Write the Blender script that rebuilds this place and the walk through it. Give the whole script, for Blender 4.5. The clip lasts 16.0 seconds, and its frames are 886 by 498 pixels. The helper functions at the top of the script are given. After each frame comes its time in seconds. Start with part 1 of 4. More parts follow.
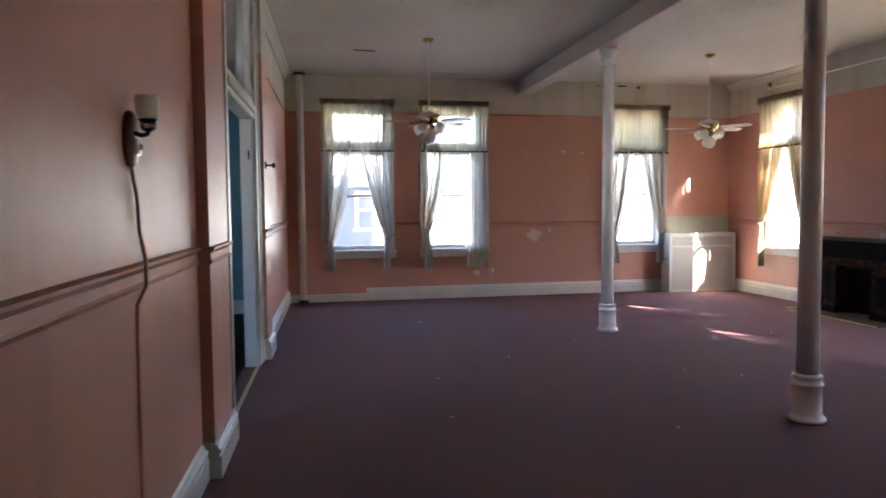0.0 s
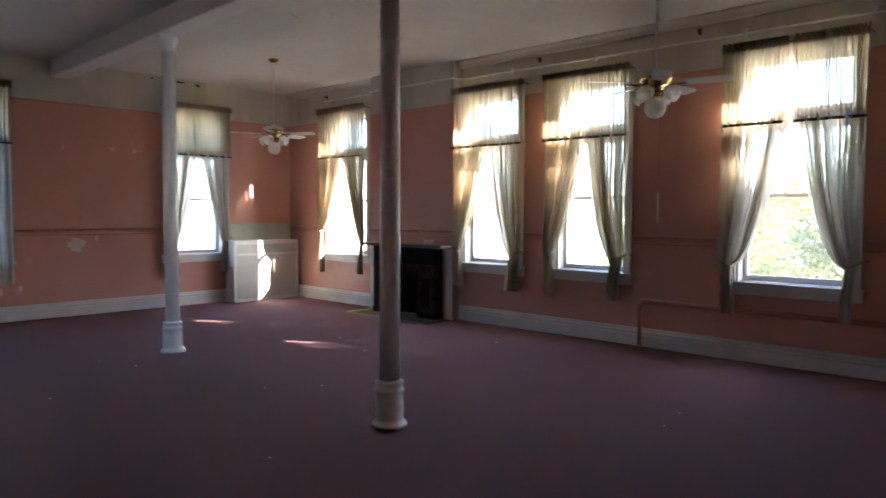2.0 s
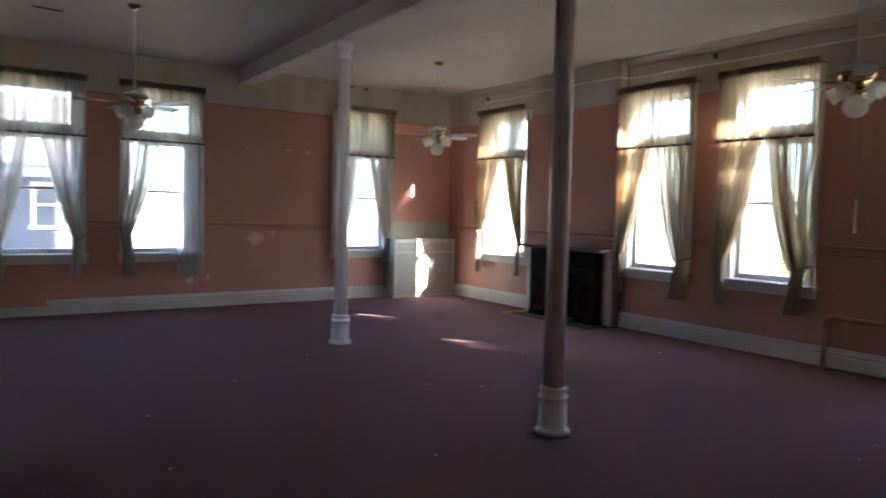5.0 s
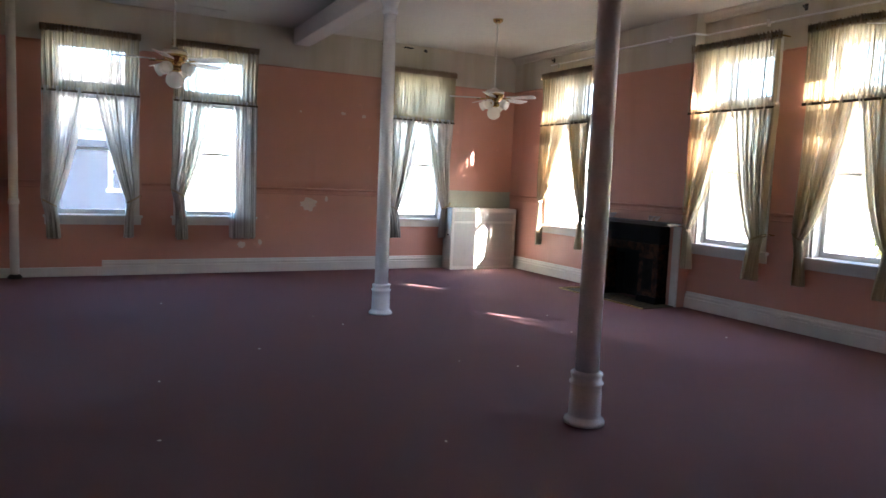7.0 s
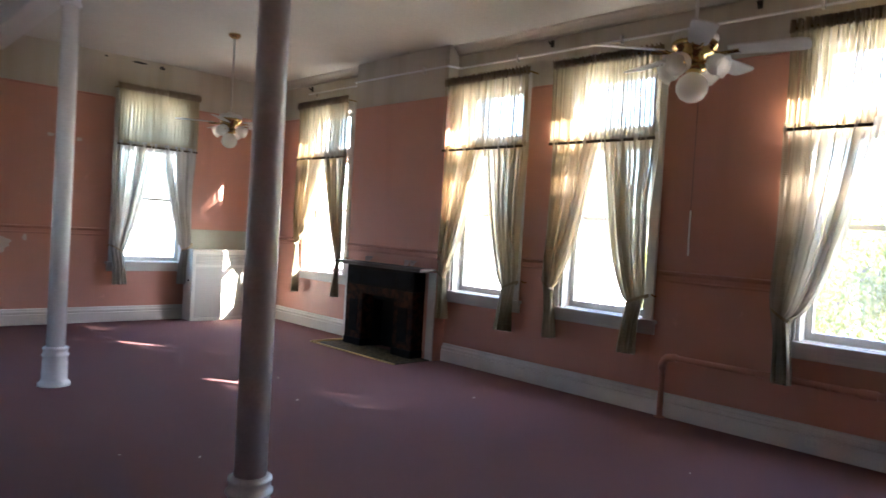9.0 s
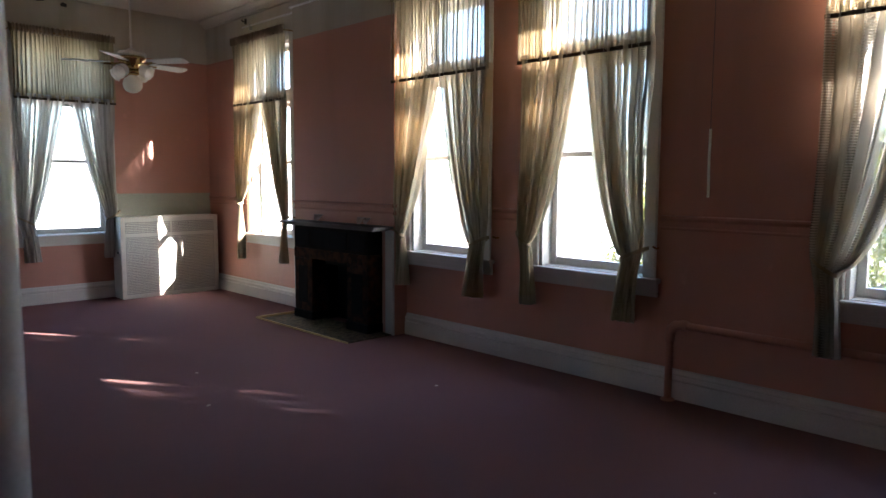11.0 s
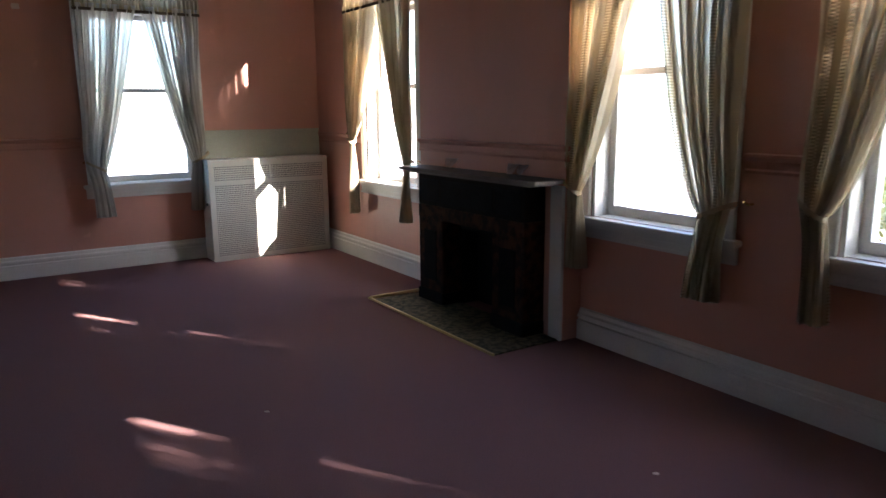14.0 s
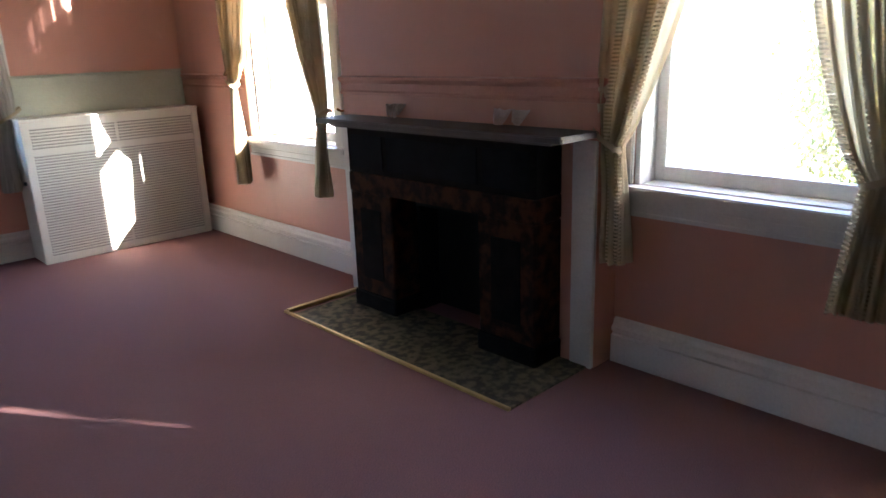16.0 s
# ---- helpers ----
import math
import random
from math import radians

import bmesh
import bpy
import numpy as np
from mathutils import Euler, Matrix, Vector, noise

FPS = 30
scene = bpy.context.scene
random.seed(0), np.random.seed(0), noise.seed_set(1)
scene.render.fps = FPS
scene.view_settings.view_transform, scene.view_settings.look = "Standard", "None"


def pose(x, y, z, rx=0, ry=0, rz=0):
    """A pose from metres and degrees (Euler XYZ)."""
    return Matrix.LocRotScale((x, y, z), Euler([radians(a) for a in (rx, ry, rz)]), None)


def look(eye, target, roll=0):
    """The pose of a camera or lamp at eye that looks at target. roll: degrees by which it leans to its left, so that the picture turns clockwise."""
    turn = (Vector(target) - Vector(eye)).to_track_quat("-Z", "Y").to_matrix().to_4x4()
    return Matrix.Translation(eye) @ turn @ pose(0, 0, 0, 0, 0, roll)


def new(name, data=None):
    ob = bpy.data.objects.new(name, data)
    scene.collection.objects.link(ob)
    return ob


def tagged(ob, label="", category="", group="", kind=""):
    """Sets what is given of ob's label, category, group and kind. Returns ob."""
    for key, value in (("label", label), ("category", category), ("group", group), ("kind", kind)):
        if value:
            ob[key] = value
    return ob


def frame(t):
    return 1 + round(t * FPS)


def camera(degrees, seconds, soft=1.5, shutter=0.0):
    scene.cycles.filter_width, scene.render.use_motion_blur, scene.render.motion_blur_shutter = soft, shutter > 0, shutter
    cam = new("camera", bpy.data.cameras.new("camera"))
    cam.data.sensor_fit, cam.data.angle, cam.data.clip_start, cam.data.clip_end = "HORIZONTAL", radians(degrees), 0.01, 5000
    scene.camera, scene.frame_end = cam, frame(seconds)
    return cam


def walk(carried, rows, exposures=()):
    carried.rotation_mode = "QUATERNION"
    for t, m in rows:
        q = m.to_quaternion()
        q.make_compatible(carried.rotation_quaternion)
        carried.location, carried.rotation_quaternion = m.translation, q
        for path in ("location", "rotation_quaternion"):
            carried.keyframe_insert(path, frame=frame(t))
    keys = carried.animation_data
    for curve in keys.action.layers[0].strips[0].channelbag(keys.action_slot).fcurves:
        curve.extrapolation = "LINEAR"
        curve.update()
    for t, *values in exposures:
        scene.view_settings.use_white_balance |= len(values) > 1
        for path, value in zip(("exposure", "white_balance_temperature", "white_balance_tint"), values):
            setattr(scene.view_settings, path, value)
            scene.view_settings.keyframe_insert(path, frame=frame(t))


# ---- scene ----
cam = camera(64.3, 16.0, shutter=0.4)
PATH = [
    (0, (0.667, -0.404, 1.577), (1.056, 1.554, 1.456), -0.5),
    (0.5, (0.675, -0.166, 1.578), (1.282, 1.738, 1.502), -1.0),
    (1, (0.705, -0.031, 1.609), (1.73, 1.684, 1.504), 0.7),
    (1.5, (0.709, 0.195, 1.578), (2.029, 1.696, 1.515), -0.2),
    (2, (0.781, 0.232, 1.573), (2.232, 1.605, 1.469), 0.3),
    (2.5, (0.807, 0.201, 1.599), (2.388, 1.421, 1.491), 0.7),
    (3, (0.806, 0.182, 1.612), (2.457, 1.306, 1.504), 0.6),
    (3.5, (0.795, 0.201, 1.626), (2.422, 1.357, 1.507), 0.8),
    (4, (0.769, 0.233, 1.622), (2.285, 1.534, 1.514), 0.3),
    (4.5, (0.73, 0.281, 1.617), (2.071, 1.761, 1.521), 0.6),
    (5, (0.701, 0.352, 1.597), (1.833, 1.996, 1.486), 1.4),
    (5.2, (0.709, 0.361, 1.593), (1.761, 2.058, 1.478), 1.2),
    (7.3, (1.45, 0.574, 1.527), (2.39, 2.327, 1.317), 2.5),
    (7.5, (1.567, 0.578, 1.539), (2.625, 2.264, 1.35), 3.1),
    (8, (1.963, 0.731, 1.503), (3.061, 2.391, 1.307), 0.6),
    (8.5, (2.303, 0.852, 1.505), (3.463, 2.468, 1.298), 2.2),
    (9, (2.578, 1.063, 1.547), (3.956, 2.511, 1.497), 3.4),
    (9.2, (2.701, 1.147, 1.54), (4.09, 2.584, 1.463), 1.9),
    (11.3, (4.02, 1.935, 1.555), (5.373, 3.385, 1.33), -0.2),
    (11.5, (4.15, 2.035, 1.533), (5.39, 3.581, 1.273), -0.1),
    (12, (4.313, 2.324, 1.538), (5.529, 3.894, 1.301), -0.2),
    (12.5, (4.564, 2.642, 1.569), (5.72, 4.25, 1.291), -1.6),
    (13, (4.773, 2.957, 1.57), (5.803, 4.644, 1.262), -1.0),
    (13.5, (4.965, 3.356, 1.569), (6.088, 4.969, 1.197), 0.6),
    (14, (5.119, 3.754, 1.538), (6.193, 5.397, 1.153), -0.5),
    (14.5, (5.306, 4.169, 1.52), (6.356, 5.802, 1.04), 0.4),
    (15, (5.472, 4.602, 1.489), (6.634, 6.144, 0.97), 0.2),
    (15.5, (5.548, 4.992, 1.467), (6.807, 6.459, 0.956), -3.8),
    (16, (5.743, 5.443, 1.453), (7.068, 6.837, 0.903), -2.0),
]
EXPOSURES = [(0, 6.12, 5700, 18), (1.0, 5.77, 5600, 16), (1.5, 5.57, 5600, 16), (2.0, 5.57, 5500, 15), (2.5, 5.42, 5500, 15), (3.5, 5.17, 5500, 15), (4.5, 5.32, 5500, 15), (5.0, 5.37, 5500, 15), (7.5, 5.92, 5500, 15), (8.0, 5.92, 5500, 15), (9.0, 5.82, 5500, 15), (11.5, 4.69, 5500, 15), (12.5, 4.74, 5500, 15), (13.5, 4.69, 5500, 15), (14.5, 4.92, 5600, 16), (15.0, 5.22, 5600, 16), (16.0, 5.63, 5600, 16)]
walk(cam, [(t, look(eye, target, roll)) for t, eye, target, roll in PATH], EXPOSURES)

# ---- world and sun ----
SUN_WAY = Vector((-0.474, 0.735, -0.485))
world = bpy.data.worlds.new("sky")
scene.world = world
world.use_nodes = True
wn = world.node_tree
sky = wn.nodes.new("ShaderNodeTexSky")
sky.sky_type, sky.sun_disc = "NISHITA", False
sky.sun_elevation, sky.sun_rotation = radians(29), radians(147)
sky.air_density, sky.dust_density = 1.0, 1.0
wn.links.new(sky.outputs[0], wn.nodes["Background"].inputs[0])
wn.nodes["Background"].inputs[1].default_value = 0.065
sun = new("sun", bpy.data.lights.new("sun", "SUN"))
sun.data.energy, sun.data.angle, sun.data.color = 5.0, radians(0.6), (1.0, 0.87, 0.68)
sun.matrix_world = look((0, 0, 20), Vector((0, 0, 20)) + SUN_WAY)


# ---- materials ----
def nodes_of(name):
    m = bpy.data.materials.new(name)
    m.use_nodes = True
    return m, m.node_tree, m.node_tree.nodes["Principled BSDF"]


def add(nt, kind, **inputs):
    n = nt.nodes.new(kind)
    for k, v in inputs.items():
        n.inputs[k.replace("_", " ")].default_value = v
    return n


def mixcol(nt, fac, a, b, blend="MIX"):
    n = nt.nodes.new("ShaderNodeMix")
    n.data_type, n.blend_type = "RGBA", blend
    for i, v in ((0, fac), (6, a), (7, b)):
        if isinstance(v, bpy.types.NodeSocket):
            nt.links.new(v, n.inputs[i])
        else:
            n.inputs[i].default_value = v if i == 0 else (*v, 1)
    return n.outputs[2]


def ramp(nt, src, lo, hi):
    n = nt.nodes.new("ShaderNodeMapRange")
    nt.links.new(src, n.inputs[0])
    n.inputs[1].default_value, n.inputs[2].default_value = lo, hi
    return n.outputs[0]


def noise_at(nt, scale, detail=4.0, coord="Object", stretch=None):
    tc = nt.nodes.new("ShaderNodeTexCoord") if coord == "Object" else nt.nodes.new("ShaderNodeNewGeometry")
    src = tc.outputs["Object"] if coord == "Object" else tc.outputs["Position"]
    if stretch:
        mp = nt.nodes.new("ShaderNodeMapping")
        mp.inputs["Scale"].default_value = stretch
        nt.links.new(src, mp.inputs[0])
        src = mp.outputs[0]
    n = add(nt, "ShaderNodeTexNoise", Scale=scale, Detail=detail)
    nt.links.new(src, n.inputs["Vector"])
    return n.outputs["Fac"]


def surface(name, base, dark, rough=0.6, coarse=1.2, fine=60.0, bump=0.15, metal=0.0, spread=0.6, depth=0.004, coord="Position", spec=0.4, stretch=None, grain=0.22):
    """Base colour drifting to a second one in patches, with fine grain, gloss variation and relief."""
    m, nt, b = nodes_of(name)
    big = noise_at(nt, coarse, 5.0, coord, stretch)
    small = noise_at(nt, fine, 3.0, coord, stretch)
    c = mixcol(nt, ramp(nt, big, 0.5 - spread / 2, 0.5 + spread / 2), dark, base)
    c = mixcol(nt, grain, c, mixcol(nt, ramp(nt, small, 0.3, 0.7), tuple(v * 0.72 for v in base), tuple(min(1, v * 1.12) for v in base)))
    nt.links.new(c, b.inputs["Base Color"])
    r = nt.nodes.new("ShaderNodeMapRange")
    nt.links.new(big, r.inputs[0])
    r.inputs[3].default_value, r.inputs[4].default_value = max(0.05, rough - 0.1), min(1, rough + 0.1)
    nt.links.new(r.outputs[0], b.inputs["Roughness"])
    b.inputs["Metallic"].default_value = metal
    b.inputs["Specular IOR Level"].default_value = spec
    bp = add(nt, "ShaderNodeBump", Strength=bump, Distance=depth)
    nt.links.new(small, bp.inputs["Height"])
    nt.links.new(bp.outputs[0], b.inputs["Normal"])
    return m


def wall_paint(name, pink, pale, height):
    """Pink semi-gloss paint up to a hand-cut line, bare off-white plaster above it; faint rolls, stains and scuffs."""
    m, nt, b = nodes_of(name)
    geo = nt.nodes.new("ShaderNodeNewGeometry")
    sep = nt.nodes.new("ShaderNodeSeparateXYZ")
    nt.links.new(geo.outputs["Position"], sep.inputs[0])
    big, mid, fine = (noise_at(nt, s, 5.0, "Position") for s in (0.7, 4.0, 90.0))
    streak = noise_at(nt, 3.0, 4.0, "Position", (1, 1, 0.12))
    wob = nt.nodes.new("ShaderNodeMath")
    wob.operation = "MULTIPLY_ADD"
    nt.links.new(mid, wob.inputs[0])
    wob.inputs[1].default_value = 0.015
    nt.links.new(sep.outputs["Z"], wob.inputs[2])
    up = ramp(nt, wob.outputs[0], height, height + 0.004)
    p = mixcol(nt, ramp(nt, big, 0.25, 0.75), tuple(v * f for v, f in zip(pink, (0.88, 0.84, 0.82))), pink)
    p = mixcol(nt, ramp(nt, streak, 0.60, 0.85), p, tuple(v * f for v, f in zip(pink, (0.8, 0.78, 0.76))))
    p = mixcol(nt, ramp(nt, mid, 0.70, 0.78), p, tuple(min(1, v * 1.15) for v in pink))
    q = mixcol(nt, ramp(nt, streak, 0.45, 0.8), pale, tuple(v * f for v, f in zip(pale, (0.78, 0.74, 0.66))))
    c = mixcol(nt, up, p, q)
    nt.links.new(c, b.inputs["Base Color"])
    r = nt.nodes.new("ShaderNodeMapRange")
    nt.links.new(up, r.inputs[0])
    r.inputs[3].default_value, r.inputs[4].default_value = 0.40, 0.85
    b.inputs["Specular IOR Level"].default_value = 0.36
    nt.links.new(r.outputs[0], b.inputs["Roughness"])
    h = nt.nodes.new("ShaderNodeMath")
    h.operation = "MULTIPLY_ADD"
    nt.links.new(mid, h.inputs[0])
    h.inputs[1].default_value = 2.5
    nt.links.new(fine, h.inputs[2])
    bp = add(nt, "ShaderNodeBump", Strength=0.22, Distance=0.004)
    nt.links.new(h.outputs[0], bp.inputs["Height"])
    nt.links.new(bp.outputs[0], b.inputs["Normal"])
    return m


def cloth(name, colour, open_share, band_share, bands, rows_per_m):
    """A thin woven curtain cloth: light passes between the threads, most in the bands of openwork."""
    m, nt, b = nodes_of(name)
    out = nt.nodes["Material Output"]
    uv = nt.nodes.new("ShaderNodeUVMap")
    sep = nt.nodes.new("ShaderNodeSeparateXYZ")
    nt.links.new(uv.outputs[0], sep.inputs[0])

    def wave(src, mult, lo, hi):
        a = nt.nodes.new("ShaderNodeMath")
        a.operation = "MULTIPLY"
        nt.links.new(src, a.inputs[0])
        a.inputs[1].default_value = mult * 2 * math.pi
        s = nt.nodes.new("ShaderNodeMath")
        s.operation = "SINE"
        nt.links.new(a.outputs[0], s.inputs[0])
        return ramp(nt, s.outputs[0], lo, hi)

    band = wave(sep.outputs["X"], bands, 0.55, 0.75)
    dots = wave(sep.outputs["Y"], rows_per_m, -0.1, 0.3)
    mul = nt.nodes.new("ShaderNodeMath")
    mul.operation = "MULTIPLY"
    nt.links.new(band, mul.inputs[0]), nt.links.new(dots, mul.inputs[1])
    thread = wave(sep.outputs["X"], bands * 9, -1, 1)
    fac = nt.nodes.new("ShaderNodeMapRange")
    nt.links.new(mul.outputs[0], fac.inputs[0])
    fac.inputs[3].default_value, fac.inputs[4].default_value = open_share, band_share
    # Vertical streaks in the openness, standing in for dark and bright fold lines.
    mp = nt.nodes.new("ShaderNodeMapping")
    mp.inputs["Scale"].default_value = (bands * 7, 0.35, 1)
    nt.links.new(uv.outputs[0], mp.inputs[0])
    fold_streaks = add(nt, "ShaderNodeTexNoise", Scale=1.0, Detail=3.0)
    nt.links.new(mp.outputs[0], fold_streaks.inputs["Vector"])
    vary = nt.nodes.new("ShaderNodeMapRange")
    nt.links.new(fold_streaks.outputs["Fac"], vary.inputs[0])
    vary.inputs[1].default_value, vary.inputs[2].default_value, vary.inputs[3].default_value, vary.inputs[4].default_value = 0.32, 0.68, 0.25, 1.7
    open_fac = nt.nodes.new("ShaderNodeMath")
    open_fac.operation, open_fac.use_clamp = "MULTIPLY", True
    nt.links.new(fac.outputs[0], open_fac.inputs[0]), nt.links.new(vary.outputs[0], open_fac.inputs[1])
    big = noise_at(nt, 3.0, 4.0, "Position")
    c = mixcol(nt, ramp(nt, big, 0.3, 0.7), tuple(v * 0.82 for v in colour), colour)
    c = mixcol(nt, 0.25, c, mixcol(nt, thread, tuple(v * 0.7 for v in colour), colour))
    d = add(nt, "ShaderNodeBsdfDiffuse", Roughness=1.0)
    t = nt.nodes.new("ShaderNodeBsdfTranslucent")
    nt.links.new(c, d.inputs[0]), nt.links.new(c, t.inputs[0])
    half = add(nt, "ShaderNodeMixShader", Fac=0.62)
    nt.links.new(d.outputs[0], half.inputs[1]), nt.links.new(t.outputs[0], half.inputs[2])
    clear = nt.nodes.new("ShaderNodeBsdfTransparent")
    mix = nt.nodes.new("ShaderNodeMixShader")
    nt.links.new(open_fac.outputs[0], mix.inputs[0])
    nt.links.new(half.outputs[0], mix.inputs[1]), nt.links.new(clear.outputs[0], mix.inputs[2])
    nt.links.new(mix.outputs[0], out.inputs[0])
    nt.nodes.remove(b)
    return m


def pane_glass(name):
    m, nt, b = nodes_of(name)
    clear = nt.nodes.new("ShaderNodeBsdfTransparent")
    clear.inputs[0].default_value = (0.94, 0.96, 0.95, 1)
    gl = add(nt, "ShaderNodeBsdfGlossy", Roughness=0.03)
    lw = add(nt, "ShaderNodeLayerWeight", Blend=0.5)
    pw = nt.nodes.new("ShaderNodeMath")
    pw.operation, pw.inputs[1].default_value = "POWER", 5.0
    nt.links.new(lw.outputs["Facing"], pw.inputs[0])
    fr = nt.nodes.new("ShaderNodeMapRange")
    nt.links.new(pw.outputs[0], fr.inputs[0])
    fr.inputs[3].default_value, fr.inputs[4].default_value = 0.04, 0.9
    # Thin translucent veil, added as glare haze over the outdoor view.
    glare_veil = nt.nodes.new("ShaderNodeBsdfTranslucent")
    glare_veil.inputs[0].default_value = (0.75, 0.78, 0.80, 1)
    veiled = add(nt, "ShaderNodeMixShader", Fac=0.03)
    nt.links.new(clear.outputs[0], veiled.inputs[1]), nt.links.new(glare_veil.outputs[0], veiled.inputs[2])
    mix = nt.nodes.new("ShaderNodeMixShader")
    nt.links.new(fr.outputs[0], mix.inputs[0])
    nt.links.new(veiled.outputs[0], mix.inputs[1]), nt.links.new(gl.outputs[0], mix.inputs[2])
    nt.links.new(mix.outputs[0], nt.nodes["Material Output"].inputs[0])
    nt.nodes.remove(b)
    return m


def leaf_paint(name, a, b2):
    m, nt, b = nodes_of(name)
    oi = nt.nodes.new("ShaderNodeNewGeometry")
    c = mixcol(nt, oi.outputs["Random Per Island"], a, b2)
    nt.links.new(c, b.inputs["Base Color"])
    b.inputs["Roughness"].default_value = 0.55
    t = nt.nodes.new("ShaderNodeBsdfTranslucent")
    nt.links.new(c, t.inputs[0])
    mix = add(nt, "ShaderNodeMixShader", Fac=0.58)
    nt.links.new(b.outputs[0], mix.inputs[1]), nt.links.new(t.outputs[0], mix.inputs[2])
    nt.links.new(mix.outputs[0], nt.nodes["Material Output"].inputs[0])
    return m


PINK = wall_paint("pink wall paint", (0.55, 0.280, 0.212), (0.52, 0.48, 0.40), 3.145)
PINK_TRIM = surface("pink trim paint", (0.50, 0.25, 0.19), (0.42, 0.21, 0.16), 0.5, 2.0, 70, 0.1, spec=0.25)
CEIL = surface("ceiling plaster", (0.52, 0.49, 0.43), (0.41, 0.375, 0.32), 0.85, 0.8, 40, 0.25)
BEAM = surface("beam plaster", (0.54, 0.50, 0.46), (0.45, 0.41, 0.37), 0.75, 1.0, 40, 0.2)
CARPET = surface("mauve carpet", (0.186, 0.098, 0.095), (0.143, 0.075, 0.074), 0.95, 0.9, 170, 1.0, depth=0.004, spec=0.1, grain=0.75, spread=0.35)
WHITE = surface("white gloss paint", (0.66, 0.64, 0.60), (0.54, 0.51, 0.47), 0.35, 3.0, 80, 0.12)
COLUMN = surface("column paint", (0.84, 0.83, 0.84), (0.79, 0.78, 0.79), 0.24, 3.0, 60, 0.08, spec=0.8)
IVORY = surface("ivory metal paint", (0.70, 0.68, 0.61), (0.58, 0.55, 0.49), 0.45, 3.0, 90, 0.1)
GREENISH = surface("faded green paint", (0.42, 0.43, 0.34), (0.33, 0.33, 0.26), 0.5, 4.0, 80, 0.12)
BACKING = surface("grille backing", (0.15, 0.145, 0.13), (0.10, 0.095, 0.085), 0.8)
SHEER = cloth("sheer cream curtain", (0.66, 0.57, 0.42), 0.13, 0.74, 6.0, 62.0)
SHEER_WHITE = cloth("sheer off-white curtain", (0.68, 0.64, 0.58), 0.26, 0.72, 6.0, 62.0)
SHEER_GREY = cloth("sheer greyed curtain", (0.62, 0.565, 0.47), 0.16, 0.75, 6.0, 62.0)
VALANCE = cloth("cream valance", (0.52, 0.44, 0.30), 0.20, 0.64, 10.0, 62.0)
THICK = cloth("lined valance", (0.44, 0.36, 0.225), 0.0, 0.05, 14.0, 62.0)
HEADER = surface("brown gathered heading", (0.30, 0.23, 0.155), (0.19, 0.14, 0.09), 0.9, 20, 200, 0.4)
TRIM = surface("dark fringe", (0.10, 0.07, 0.045), (0.07, 0.05, 0.03), 0.9, 20, 200, 0.4)
GLASS = pane_glass("window glass")
BRASS = surface("polished brass", (0.66, 0.47, 0.18), (0.42, 0.28, 0.10), 0.16, 8, 60, 0.03, metal=1.0)
BLADE = surface("white fan blade", (0.66, 0.63, 0.58), (0.54, 0.51, 0.46), 0.45, 5, 60, 0.05)
DARK = surface("dark metal", (0.06, 0.05, 0.05), (0.03, 0.03, 0.03), 0.5, 10, 80, 0.2)
SOOT = surface("sooted firebrick", (0.008, 0.007, 0.006), (0.004, 0.004, 0.004), 0.95, 6, 40, 0.6, spec=0.1)
SLATE = surface("marbled dark slate", (0.011, 0.008, 0.007), (0.004, 0.004, 0.004), 0.75, 9, 40, 0.2, spread=0.25, spec=0.04)
SLATE_RED = surface("marbled brown slate", (0.045, 0.017, 0.008), (0.006, 0.005, 0.005), 0.75, 16, 60, 0.2, spread=0.2, spec=0.04)
SLATE_BLUE = surface("blue-black slate", (0.008, 0.008, 0.010), (0.004, 0.004, 0.005), 0.75, 7, 40, 0.2, spread=0.25, spec=0.04)
SHELF = surface("worn dark shelf", (0.085, 0.066, 0.055), (0.04, 0.03, 0.026), 0.5, 5, 60, 0.2, spec=0.22)
HEARTH = surface("worn green hearth tile", (0.105, 0.088, 0.055), (0.009, 0.010, 0.008), 0.65, 24, 90, 0.5, spread=0.16, spec=0.08)
GILT = surface("yellow metal edging", (0.55, 0.40, 0.16), (0.38, 0.26, 0.10), 0.4, 9, 80, 0.1, metal=0.4)
FLAKE = surface("curled pale pink paint", (0.64, 0.50, 0.46), (0.52, 0.36, 0.32), 0.6, 12, 80, 0.3)
PALE = surface("bare plaster", (0.66, 0.55, 0.46), (0.56, 0.42, 0.35), 0.9, 9, 60, 0.4)
PLATE = surface("red-brown lacquer", (0.20, 0.065, 0.042), (0.13, 0.04, 0.028), 0.4, 8, 60, 0.1)
CHROME = surface("bright steel", (0.72, 0.71, 0.70), (0.5, 0.49, 0.48), 0.22, 14, 80, 0.1, metal=1.0)
BLUE = surface("teal blue wall paint", (0.11, 0.27, 0.36), (0.09, 0.22, 0.30), 0.6, 1.0, 60, 0.15)
BOARDS = surface("dark floorboards", (0.12, 0.10, 0.085), (0.08, 0.065, 0.055), 0.6, 3, 60, 0.3)
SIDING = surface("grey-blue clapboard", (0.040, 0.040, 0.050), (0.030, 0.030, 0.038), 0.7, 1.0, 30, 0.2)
ROOFING = surface("grey shingles", (0.14, 0.13, 0.13), (0.09, 0.085, 0.085), 0.9, 2, 30, 0.5)
PAVING = surface("pale sunlit concrete", (0.46, 0.45, 0.42), (0.36, 0.35, 0.32), 0.9, 0.3, 6, 0.3)
BARK = surface("bark", (0.13, 0.10, 0.075), (0.07, 0.055, 0.04), 0.9, 6, 30, 0.8)
LEAF = leaf_paint("leaves", (0.14, 0.165, 0.035), (0.25, 0.245, 0.06))


